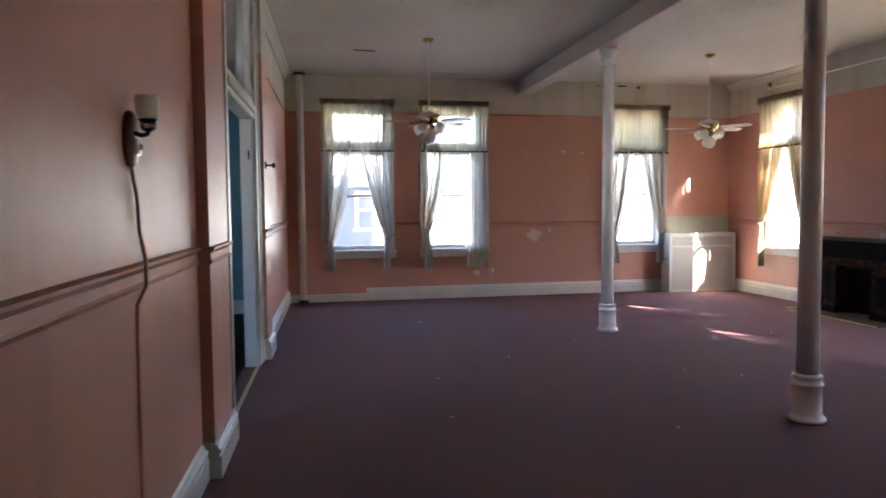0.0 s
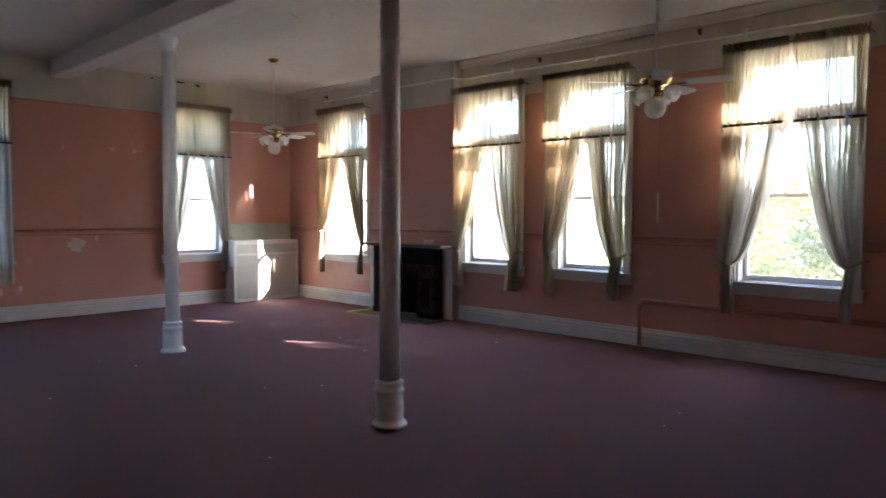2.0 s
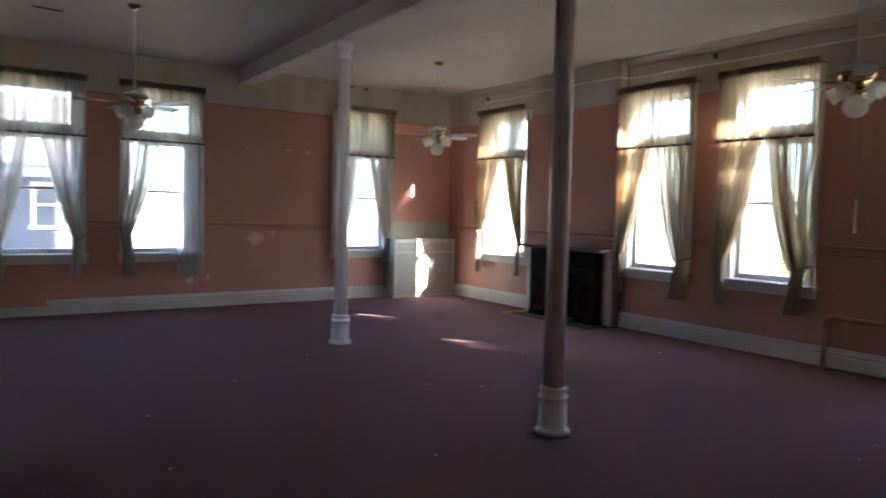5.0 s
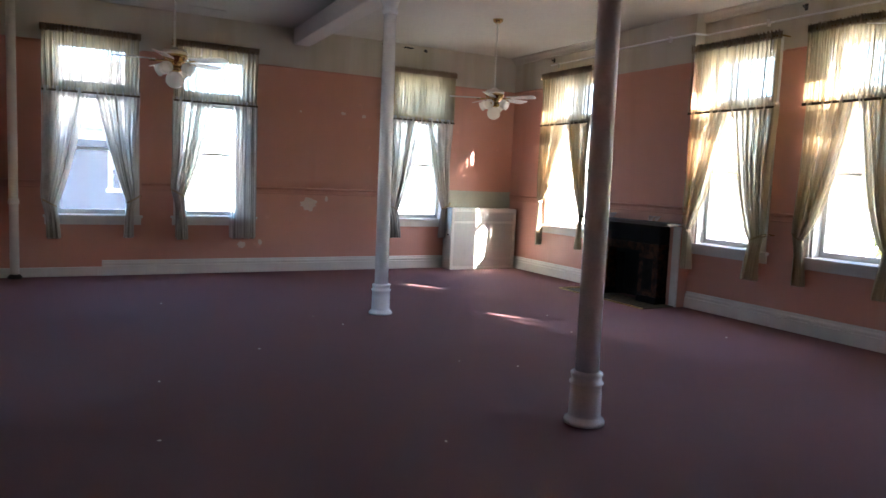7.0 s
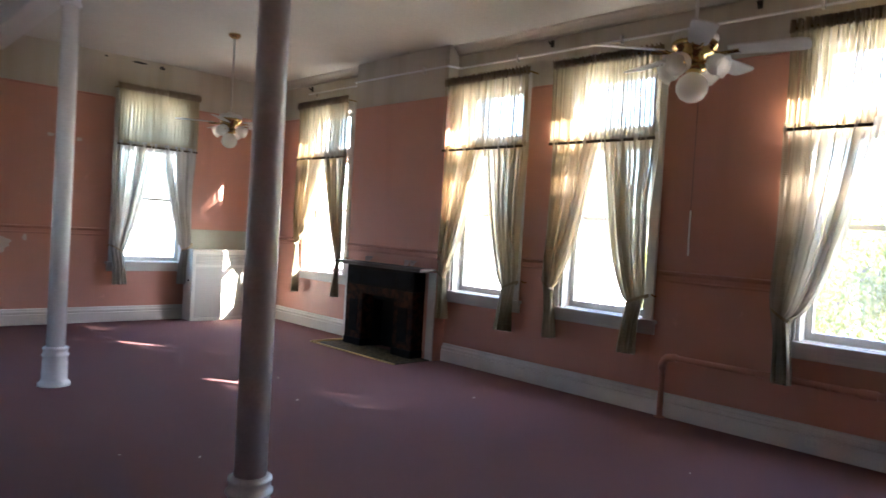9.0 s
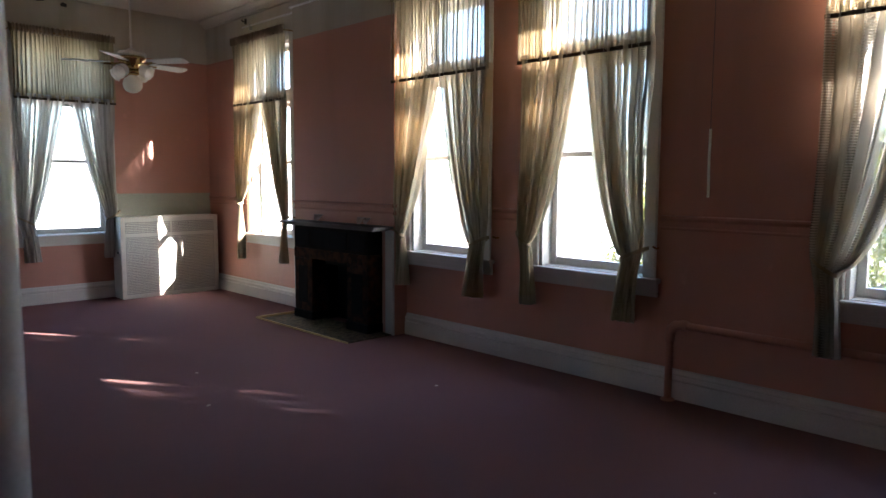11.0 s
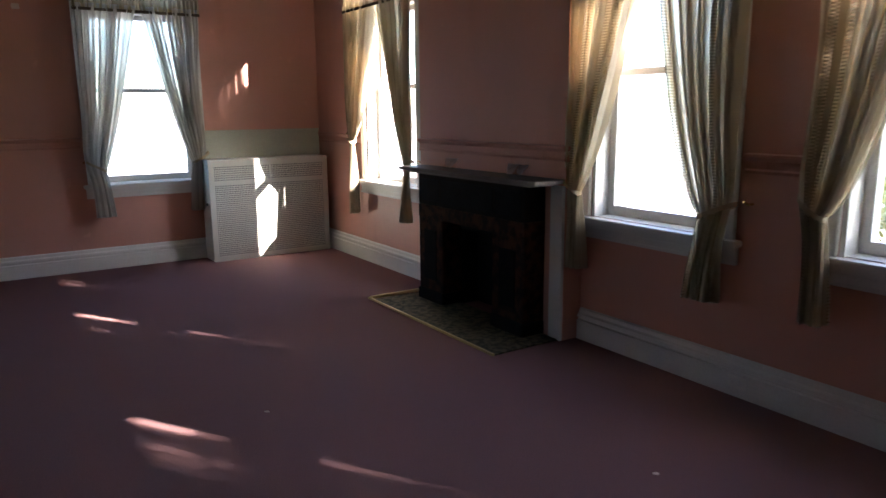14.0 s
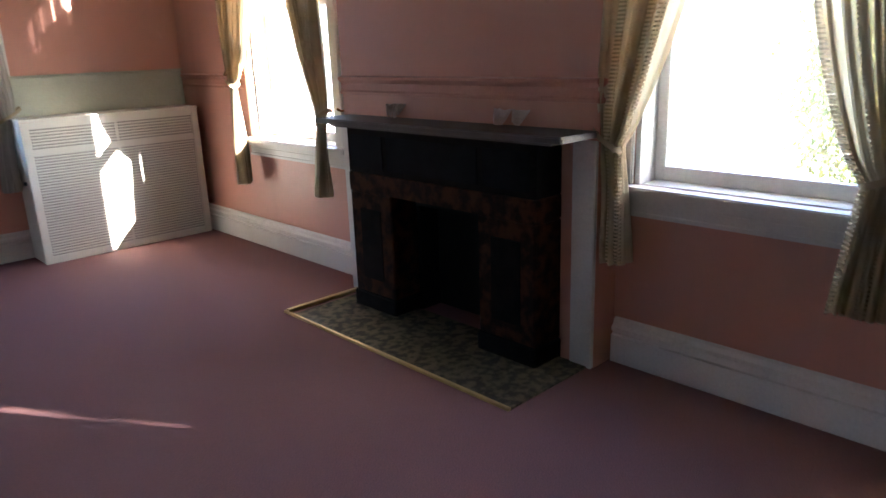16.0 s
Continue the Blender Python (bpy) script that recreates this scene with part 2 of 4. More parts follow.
def milk_glass(name):
    m, nt, b = nodes_of(name)
    b.inputs["Base Color"].default_value = (0.86, 0.84, 0.78, 1)
    b.inputs["Roughness"].default_value = 0.2
    n = noise_at(nt, 30, 2.0)
    bp = add(nt, "ShaderNodeBump", Strength=0.05, Distance=0.002)
    nt.links.new(n, bp.inputs["Height"]), nt.links.new(bp.outputs[0], b.inputs["Normal"])
    t = nt.nodes.new("ShaderNodeBsdfTranslucent")
    t.inputs[0].default_value = (0.90, 0.87, 0.80, 1)
    mix = add(nt, "ShaderNodeMixShader", Fac=0.5)
    nt.links.new(b.outputs[0], mix.inputs[1]), nt.links.new(t.outputs[0], mix.inputs[2])
    nt.links.new(mix.outputs[0], nt.nodes["Material Output"].inputs[0])
    return m


MILK = milk_glass("milk glass")


# ---- building helpers ----
def mesh_of(name, bm, mat, smooth=False):
    me = bpy.data.meshes.new(name)
    bmesh.ops.recalc_face_normals(bm, faces=bm.faces)
    bm.to_mesh(me)
    bm.free()
    me.materials.append(mat)
    if smooth:
        me.shade_smooth()
    return me


def part(name, bm, mat, parent=None, label="", m=None, smooth=False):
    ob = new(name, mesh_of(name, bm, mat, smooth))
    if parent:
        ob.parent = parent
    if m is not None:
        ob.matrix_basis = m
    return tagged(ob, label)


def fixed(name, bm, mat, label, category, m=None, smooth=False):
    """A piece of the setting."""
    return tagged(part(name, bm, mat, None, label, m, smooth), "", category, "", "structure")


def thing(name, m, label, category, group="", kind=""):
    ob = new(name)
    ob.empty_display_size = 0.1
    ob.matrix_basis = m
    return tagged(ob, label, category, group, kind)


def box(bm, x0, x1, y0, y1, z0, z1, bevel=0.0):
    g = bmesh.ops.create_cube(bm, size=1, matrix=Matrix.LocRotScale(((x0 + x1) / 2, (y0 + y1) / 2, (z0 + z1) / 2), None, (abs(x1 - x0), abs(y1 - y0), abs(z1 - z0))))
    if bevel:
        es = list({e for v in g["verts"] for e in v.link_edges})
        bmesh.ops.bevel(bm, geom=es, offset=bevel, segments=2, affect="EDGES")
    return bm


def boxes(*rows, bevel=0.0):
    bm = bmesh.new()
    for r in rows:
        box(bm, *r, bevel=bevel)
    return bm


def lathe(profile, steps=24, bm=None, wave=None):
    """Turns (radius, height) pairs round the z axis. wave: (count, depth) scallops the last ring."""
    bm = bm or bmesh.new()
    rings = []
    for i, (r, z) in enumerate(profile):
        ring = []
        for k in range(steps):
            a = 2 * math.pi * k / steps
            rr = r
            if wave and i >= len(profile) - 3:
                rr = r * (1 + wave[1] * math.cos(wave[0] * a) * (i - len(profile) + 4) / 3)
            ring.append(bm.verts.new((rr * math.cos(a), rr * math.sin(a), z)))
        rings.append(ring)
    for a, b in zip(rings, rings[1:]):
        for k in range(steps):
            bm.faces.new((a[k], a[(k + 1) % steps], b[(k + 1) % steps], b[k]))
    if profile[0][0] > 0.002:
        bm.faces.new(rings[0][::-1])
    if profile[-1][0] > 0.002 and not wave:
        bm.faces.new(rings[-1])
    return bm


def tube(points, r, steps=10, bm=None):
    """A round bar through the points."""
    bm = bm or bmesh.new()
    pts = [Vector(p) for p in points]
    rings = []
    for i, p in enumerate(pts):
        d = (pts[min(i + 1, len(pts) - 1)] - pts[max(i - 1, 0)]).normalized()
        side = d.cross(Vector((0, 0, 1)) if abs(d.z) < 0.9 else Vector((0, 1, 0))).normalized()
        up = side.cross(d)
        rings.append([bm.verts.new(p + r * (math.cos(2 * math.pi * k / steps) * side + math.sin(2 * math.pi * k / steps) * up)) for k in range(steps)])
    for a, b in zip(rings, rings[1:]):
        for k in range(steps):
            bm.faces.new((a[k], a[(k + 1) % steps], b[(k + 1) % steps], b[k]))
    bm.faces.new(rings[0][::-1]), bm.faces.new(rings[-1])
    return bm


def profile_run(profile, length, bm=None, u0=0.0):
    """A moulding: (out, z) pairs drawn along local x; out is towards the room (-y)."""
    bm = bm or bmesh.new()
    a = [bm.verts.new((u0, -o, z)) for o, z in profile]
    b = [bm.verts.new((u0 + length, -o, z)) for o, z in profile]
    n = len(profile)
    for k in range(n):
        bm.faces.new((a[k], a[(k + 1) % n], b[(k + 1) % n], b[k]))
    bm.faces.new(a[::-1]), bm.faces.new(b)
    return bm


BASE = [(0, 0), (0.038, 0), (0.038, 0.132), (0.024, 0.138), (0.024, 0.148), (0.036, 0.154), (0.034, 0.172), (0.020, 0.184), (0.014, 0.205), (0, 0.215)]
RAIL = [(0, 1.205), (0.014, 1.207), (0.018, 1.222), (0.010, 1.232), (0.008, 1.270), (0.020, 1.282), (0.030, 1.292), (0.030, 1.305), (0, 1.312)]
PICTURE = [(0, 3.130), (0.008, 3.132), (0.012, 3.140), (0.008, 3.150), (0, 3.152)]


def wall_boxes(u0, u1, z0, z1, t, openings):
    """A wall along local x with its room face at y = 0 and openings (u0, u1, z0, z1) right through it."""
    bm = bmesh.new()
    at = u0
    for a, b, lo, hi in sorted(openings):
        if a > at:
            box(bm, at, a, 0, t, z0, z1)
        if lo > z0:
            box(bm, a, b, 0, t, z0, lo)
        box(bm, a, b, 0, t, hi, z1)
        at = b
    box(bm, at, u1, 0, t, z0, z1)
    return bm


def runs(u0, u1, gaps):
    at, out = u0, []
    for a, b in sorted(gaps):
        if a > at:
            out.append((at, a))
        at = max(at, b)
    if u1 > at:
        out.append((at, u1))
    return out


# ---- the plan ----
XR, YF, H, THICK_W = 8.45, 11.45, 3.74, 0.30
EAST, NORTH = pose(XR, 0, 0, 0, 0, -90), pose(0, YF, 0)
SILL, HEAD = 0.85, 3.20
WIN_N = [(1.605, 0.98), (3.22, 0.98), (6.57, 0.98)]
WIN_E = [(9.74, 1.00), (6.57, 0.98), (4.96, 0.98), (2.59, 1.10)]
PAINTED = "pink-painted plaster wall with bare plaster above"

fixed("floor", boxes((-0.3, XR + 0.4, -1.9, YF + 0.4, -0.25, 0)), CARPET, "worn mauve carpet over the whole floor", "floor")
fixed("ceiling", boxes((-0.6, XR + 0.4, -1.9, YF + 0.4, H, H + 0.25)), CEIL, "stained off-white plaster ceiling", "ceiling")
fixed("wall_north", wall_boxes(-0.2, XR + THICK_W, 0, H, THICK_W, [(c - w / 2, c + w / 2, SILL, HEAD) for c, w in WIN_N]), PINK, PAINTED, "wall", NORTH)
fixed("wall_east", wall_boxes(-YF, 1.9, 0, H, THICK_W, [(-c - w / 2, -c + w / 2, SILL, HEAD) for c, w in WIN_E]), PINK, PAINTED, "wall", EAST)

# the west wall leans a little to the east as it goes north
WEST_AT, WEST_TURN = (0.052, 3.44), 2.58
WEST = pose(WEST_AT[0], WEST_AT[1], 0, 0, 0, 90 - WEST_TURN)
DOOR_W = (1.55, 3.35)
fixed("wall_west", wall_boxes(-5.3, 8.3, 0, H, 0.12, [(DOOR_W[0], DOOR_W[1], 0, 3.62)]), PINK, PAINTED, "wall", WEST)
for a, b in ((0.385, 1.09), (3.66, 4.22)):
    fixed("wall_pilaster", boxes((a, b, -0.07, 0, 0, H)), PINK, "pink-painted flat pilaster beside the doorway", "pilaster", WEST)

# the south wall runs a little off square, up to the entry
SOUTH_AT, SOUTH_TURN = (XR, 1.04), 7.5
SOUTH = pose(SOUTH_AT[0], SOUTH_AT[1], 0, 0, 0, 180 + SOUTH_TURN)
fixed("wall_south", boxes((-0.3, 5.72, 0, 0.25, 0, H)), PINK, PAINTED, "wall", SOUTH)
fixed("wall_pilaster", boxes((2.85, 3.28, -0.10, 0, 0, H)), PINK, "pink-painted flat pilaster", "pilaster", SOUTH)
fixed("wall_entry", boxes((1.80, 2.70, -1.75, -0.26, 0, H), (2.50, 2.86, -0.26, 0.09, 0, H)), PINK, PAINTED, "wall")
fixed("wall_back", boxes((-0.4, 2.70, -1.9, -1.75, 0, H)), PINK, PAINTED, "wall")
for nm, mm, u0, u1, gaps in (
        ("north", NORTH, 0.4, XR, []),
        ("east", EAST, -YF, -1.04, [(-8.95, -7.13)]),
        ("west", WEST, -5.2, 8.1, [(0.355, 4.25)]),
        ("south", SOUTH, 0, 5.72, [(2.82, 3.31)])):
    wins = {"north": WIN_N, "east": [(-c, w) for c, w in WIN_E]}.get(nm, [])
    low = [(0.4, 1.73)] if nm == "north" else []
    for a, b in runs(u0, u1, gaps + low):
        fixed("baseboard", profile_run(BASE, b - a, None, a), WHITE, "tall moulded white baseboard, scuffed", "baseboard", mm)
    for a, b in runs(u0, u1, gaps + [(c - w / 2 - 0.12, c + w / 2 + 0.12) for c, w in wins]):
        fixed("trim_chair_rail", profile_run(RAIL, b - a, None, a), PINK_TRIM, "pink-painted chair rail moulding", "chair rail", mm @ pose(0, 0, 0.05 if nm == "west" else 0))
        fixed("trim_picture_rail", profile_run(PICTURE, b - a, None, a), PINK_TRIM, "thin pink picture rail at the paint line", "picture rail", mm)
for mm, out, a, b in ((WEST, 0.07, 0.365, 1.11), (WEST, 0.07, 3.63, 4.25), (SOUTH, 0.10, 2.83, 3.30)):
    for nm, prof, mat in (("baseboard", BASE, WHITE), ("trim_chair_rail", RAIL, PINK_TRIM)):
        fixed(nm, profile_run([(0.001, prof[0][1])] + [(o + out, z) for o, z in prof[1:-1]] + [(0.001, prof[-1][1])], b - a, None, a), mat, "moulding wrapped round the pilaster", "moulding", mm @ pose(0, 0, 0.05 if mm is WEST and prof is RAIL else 0))
fixed("baseboard", boxes((0.42, 1.72, -0.03, 0, 0.0, 0.10), (0.42, 1.72, -0.05, 0, 0.10, 0.125), (1.70, 1.73, -0.05, 0, 0, 0.215)), WHITE, "low patched length of white baseboard", "baseboard", NORTH)

# cove along the east and west walls
COVE = [(0, H), (0.11, H), (0.105, H - 0.02), (0.06, H - 0.05), (0.03, H - 0.085), (0.03, H - 0.10), (0, H - 0.105)]
for a, b in runs(-YF, -1.04, [(-8.93, -7.15)]):
    fixed("trim_cove", profile_run(COVE, b - a, None, a), CEIL, "off-white plaster cove under the ceiling", "cove", EAST)
fixed("trim_cove", profile_run(COVE, 13.2, None, -5.2), CEIL, "off-white plaster cove under the ceiling", "cove", WEST)

# chimney breast
bm = bmesh.new()
arch = [(7.14, 0), (7.14, H), (8.94, H), (8.94, 0), (8.35, 0), (8.35, 0.72), (7.65, 0.72), (7.65, 0)]
face = bm.faces.new([bm.verts.new((8.29, y, z)) for y, z in arch])
solid = bmesh.ops.extrude_face_region(bm, geom=[face])["geom"]
bmesh.ops.translate(bm, vec=(XR - 8.29, 0, 0), verts=[g for g in solid if isinstance(g, bmesh.types.BMVert)])
fixed("wall_chimney", bm, PINK, "pink-painted chimney breast", "chimney breast")
fixed("trim_chair_rail", profile_run(RAIL, 1.80), PINK_TRIM, "pink-painted chair rail moulding", "chair rail", pose(8.29, 8.94, 0, 0, 0, -90))
fixed("trim_chair_rail", profile_run(RAIL, 0.16), PINK_TRIM, "pink-painted chair rail moulding", "chair rail", pose(8.29, 7.14, 0))
for a, b in ((7.14, 7.26), (8.82, 8.94)):
    fixed("trim_chimney_edge", boxes((8.265, 8.29, a, b, 0, 1.05), bevel=0.004), WHITE, "white board beside the fireplace", "trim")

# ceiling beam on the line of the columns
fixed("ceiling_beam", boxes((-0.13, 0.13, -10.5, 3.75, 3.50, H), bevel=0.008), BEAM, "long plastered ceiling beam over the columns", "beam", pose(4.40, 7.78, 0, 0, 0, -1.5))


# ---- windows ----
def window(name, w, m):
    a = w / 2
    win = thing(name, m, "tall white double-hung sash window with a transom light", "window", kind="structure")
    part("window_frame", boxes((-a - 0.09, -a, -0.028, -0.002, SILL, HEAD + 0.11), (a, a + 0.09, -0.028, -0.002, SILL, HEAD + 0.11), (-a, a, -0.028, -0.002, HEAD, HEAD + 0.11), bevel=0.006), WHITE, win)
    part("jamb", boxes((-a, -a + 0.025, 0.0, 0.295, SILL, HEAD), (a - 0.025, a, 0.0, 0.295, SILL, HEAD), (-a + 0.025, a - 0.025, 0.0, 0.295, HEAD - 0.025, HEAD)), WHITE, win)
    part("window_sill", boxes((-a - 0.13, a + 0.13, -0.075, 0.0, SILL - 0.035, SILL), (-a + 0.025, a - 0.025, 0.0, 0.33, SILL - 0.03, SILL + 0.004), bevel=0.006), WHITE, win)
    part("apron", boxes((-a - 0.11, a + 0.11, -0.024, -0.002, SILL - 0.135, SILL - 0.037), (-a - 0.11, a + 0.11, -0.040, -0.024, SILL - 0.062, SILL - 0.037), (-a - 0.11, a + 0.11, -0.031, -0.024, SILL - 0.086, SILL - 0.074), (-a - 0.11, a + 0.11, -0.034, -0.024, SILL - 0.135, SILL - 0.115), bevel=0.003), WHITE, win)
    part("transom_bar", boxes((-a + 0.025, a - 0.025, 0.06, 0.24, 2.50, 2.62), bevel=0.006), WHITE, win)
    for nm, z0, z1, y0, bot, top in (("lower_sash", SILL + 0.006, 1.785, 0.12, 0.062, 0.04), ("upper_sash", 1.745, 2.50, 0.165, 0.04, 0.05), ("transom_light", 2.62, HEAD - 0.027, 0.14, 0.05, 0.05)):
        i, s = a - 0.027, 0.05
        sash = part(nm, boxes((-i, -i + s, y0, y0 + 0.04, z0, z1), (i - s, i, y0, y0 + 0.04, z0, z1), (-i + s, i - s, y0, y0 + 0.04, z0, z0 + bot), (-i + s, i - s, y0, y0 + 0.04, z1 - top, z1), bevel=0.003), WHITE, win)
        p = part("pane", boxes((-i + s, i - s, y0 + 0.019, y0 + 0.021, z0 + bot, z1 - top)), GLASS, sash)
        p.visible_shadow = False
    return win


for k, (c, w) in enumerate(WIN_N):
    window(f"window_{k + 1}", w, NORTH @ pose(c, 0, 0))
for k, (c, w) in enumerate(WIN_E):
    window(f"window_{k + 4}", w, EAST @ pose(-c, 0, 0))


# ---- curtains ----
def sheet(bm, uvl, left, right, z0, z1, nu, nv, pleats, depth, y, rng, shrink=None):
    """Hanging cloth between two edge lines left(z), right(z), folded into soft pleats."""
    ph = [rng.uniform(0, 6.28) for _ in range(4)]
    grid = []
    for j in range(nv + 1):
        z = z1 + (z0 - z1) * j / nv
        l, r = left(z), right(z)
        row = []
        for i in range(nu + 1):
            s = i / nu
            k = (shrink(z) if shrink else 1.0)
            warp = s + 0.035 * math.sin(5 * s + ph[0]) + 0.018 * math.sin(13 * s + ph[1]) + 0.006 * math.sin(3 * z + 9 * s + ph[2])
            a = 2 * math.pi * pleats * warp
            d = depth * k * (math.sin(a) + 0.35 * math.sin(2.3 * a + ph[2] + 0.5 * z) + 0.25 * math.sin(0.45 * a + ph[3]))
            x = l + (r - l) * s + 0.5 * depth * math.sin(2 * a + ph[1])
            row.append((bm.verts.new((x, y + d, z + (0.012 * math.sin(a * 0.5 + ph[3]) if j == nv and nv > 20 else 0.012 * math.sin(a + ph[0]) if j == 0 and nv == 5 else 0))), s, z))
        grid.append(row)
    for g, h in zip(grid, grid[1:]):
        for i in range(nu):
            q = (g[i], g[i + 1], h[i + 1], h[i])
            f = bm.faces.new([v[0] for v in q])
            f.smooth = True
            for lp, v in zip(f.loops, q):
                lp[uvl].uv = (v[1], v[2])
    return bm


def cloth_part(name, mat, parent, label, *args, **kw):
    bm = bmesh.new()
    uvl = bm.loops.layers.uv.new("UVMap")
    sheet(bm, uvl, *args, **kw)
    me = bpy.data.meshes.new(name)
    bm.to_mesh(me)
    bm.free()
    me.materials.append(mat)
    ob = new(name, me)
    ob.parent = parent
    return tagged(ob, label)


def curtains(w, m, seed, tie_l=1.08, tie_r=1.08, lined=False, split=False, straight_right=False, band=2.50, fall=(0.8, 0.8), snug=(0.15, 0.15), net=SHEER):
    rng = random.Random(seed)
    a = w / 2
    label = "sheer cream curtains tied back under a brown-headed valance"
    if straight_right:
        label = "sheer cream curtains, one tied back and one hanging straight"
    if lined:
        label = "sheer cream curtains tied back under an opaque cream valance"
    cur = thing("curtains", m, label, "curtains", "window curtains")
    y = -0.15
    part("rod", tube([(-a - 0.01, -0.004, 3.285), (-a - 0.01, y, 3.285), (a + 0.01, y, 3.285), (a + 0.01, -0.004, 3.285)], 0.009), BRASS, cur)
    for p, q in ([(-a - 0.015, -0.014), (0.014, a + 0.015)] if split else [(-a - 0.015, a + 0.015)]):
        cloth_part("heading", HEADER, cur, "brown gathered heading", lambda z: p, lambda z: q, 3.250, 3.340, int(180 * (q - p)), 5, 28 * (q - p), 0.019, y - 0.012, rng)
    top = THICK if lined else VALANCE
    spans = [(-a, -0.045), (0.045, a)] if split else [(-a, a)]
    for p, q in spans:
        cloth_part("valance", top, cur, "", lambda z: p - (0.035 * (z - band) / 0.76 if p > 0 else 0), lambda z: q + (0.035 * (z - band) / 0.76 if q < 0 else 0), band, 3.262, int(260 * (q - p)), 12, 24 * (q - p), 0.018, y, rng)
        cloth_part("fringe", TRIM, cur, "dark fringe along the hem", lambda z: p - 0.004, lambda z: q + 0.004, band - 0.018, band + 0.010, int(60 * (q - p)), 3, 5 * (q - p), 0.004, y - 0.022, rng)
    for side, tie, drop, hug in ((-1, tie_l, fall[0], snug[0]), (1, tie_r, fall[1], snug[1])):
        straight = straight_right and side == 1

        def inner(z):
            if straight:
                return 0.36 * a
            if z >= tie:
                f = (z - tie) / (band - tie)
                return (a - hug) + (0.03 - (a - hug)) * f ** drop
            f = (tie - z) / (tie - 0.55)
            return (a - hug) - (0.02 + 0.18 * hug) * f ** 0.8

        def outer(z):
            if straight:
                return a
            return a - (0.045 / (1 + math.exp((z - band + 0.35) / 0.1)) if side > 0 else 0) + 0.02 * math.exp(-((z - tie - 0.15) / 0.25) ** 2) - 0.045 / (1 + math.exp((z - tie + 0.02) / 0.06))

        def squeeze(z):
            return 1.0 if straight else 0.42 + 0.88 * min(1, abs(z - tie) / 0.45)

        lft = (lambda z: -outer(z)) if side < 0 else inner
        rgt = (lambda z: -inner(z)) if side < 0 else outer
        cloth_part("panel", net, cur, "", lft, rgt, 0.53 + rng.uniform(-0.02, 0.02), band + 0.05, 190, 56, 10, 0.033, y + 0.025, rng, shrink=squeeze)
        if not straight:
            bm = bmesh.new()
            uvl = bm.loops.layers.uv.new("UVMap")
            x0, x1 = a - hug - 0.015, a + 0.015
            ring = []
            for k in range(18):
                t = 2 * math.pi * k / 18
                cx = (x0 + x1) / 2 + (x1 - x0) / 2 * math.cos(t)
                cy = y + 0.02 + 0.055 * math.sin(t)
                up = 0.10 * (cx - x0) / (x1 - x0)
                ring.append([bm.verts.new((side * cx, cy, tie - 0.02 + up + h)) for h in (-0.013, 0.013)])
            for k in range(18):
                p, q = ring[k], ring[(k + 1) % 18]
                bm.faces.new((p[0], q[0], q[1], p[1]))
            part("tieback", bm, CLOTH_TIE, cur, "cream cloth tieback", smooth=True)
            part("hook", tube([(side * (a + 0.02), 0, tie + 0.07), (side * (a + 0.03), -0.05, tie + 0.07), (side * (a + 0.015), -0.075, tie + 0.085)], 0.008, 8), BRASS, cur, "small brass hook")
    return cur


CLOTH_TIE = surface("tieback cloth", (0.40, 0.32, 0.21), (0.32, 0.25, 0.16), 0.9, 9, 120, 0.3)
curtains(1.18, NORTH @ pose(1.586, 0, 0), 1, 0.98, 1.05, net=SHEER_WHITE)
curtains(1.17, NORTH @ pose(3.205, 0, 0), 2, 1.15, 1.0, straight_right=True, net=SHEER_WHITE)
curtains(1.14, NORTH @ pose(6.565, 0, 0), 3, 1.00, 1.05, lined=True, net=SHEER_WHITE)
curtains(1.22, EAST @ pose(-9.76, 0, 0), 4, 1.25, 1.02, fall=(0.6, 1.0), snug=(0.06, 0.10))
curtains(1.24, EAST @ pose(-6.55, 0, 0), 5, 1.03, 0.98, fall=(0.75, 0.6), snug=(0.11, 0.20))
curtains(1.19, EAST @ pose(-4.985, 0, 0), 6, 1.05, 1.00, fall=(0.6, 0.55), snug=(0.11, 0.20))
curtains(1.36, EAST @ pose(-2.60, 0, 0), 7, 1.02, 1.05, split=True, fall=(0.5, 0.5), snug=(0.12, 0.14), net=SHEER_GREY)


# ---- columns ----
def column(m):
    col = thing("iron_column", m, "slender white-painted cast iron column on a turned base", "column", "columns under the beam")
    part("shaft", lathe([(0.076, 0.33), (0.075, 1.5), (0.072, 2.6), (0.069, 3.30)], 28), COLUMN, col, smooth=True)
    part("base", lathe([(0.132, 0), (0.132, 0.018), (0.126, 0.030), (0.108, 0.045), (0.104, 0.06), (0.102, 0.20), (0.097, 0.255), (0.110, 0.262), (0.110, 0.275), (0.098, 0.285), (0.098, 0.315), (0.104, 0.322), (0.102, 0.335), (0.081, 0.345)], 28), COLUMN, col, smooth=True)
    part("capital", lathe([(0.071, 3.29), (0.086, 3.305), (0.088, 3.325), (0.077, 3.34), (0.082, 3.38), (0.100, 3.42), (0.108, 3.45), (0.108, 3.497)], 28), COLUMN, col, smooth=True)
    return col


column(pose(4.245, 4.045, 0))
column(pose(4.40, 7.82, 0))


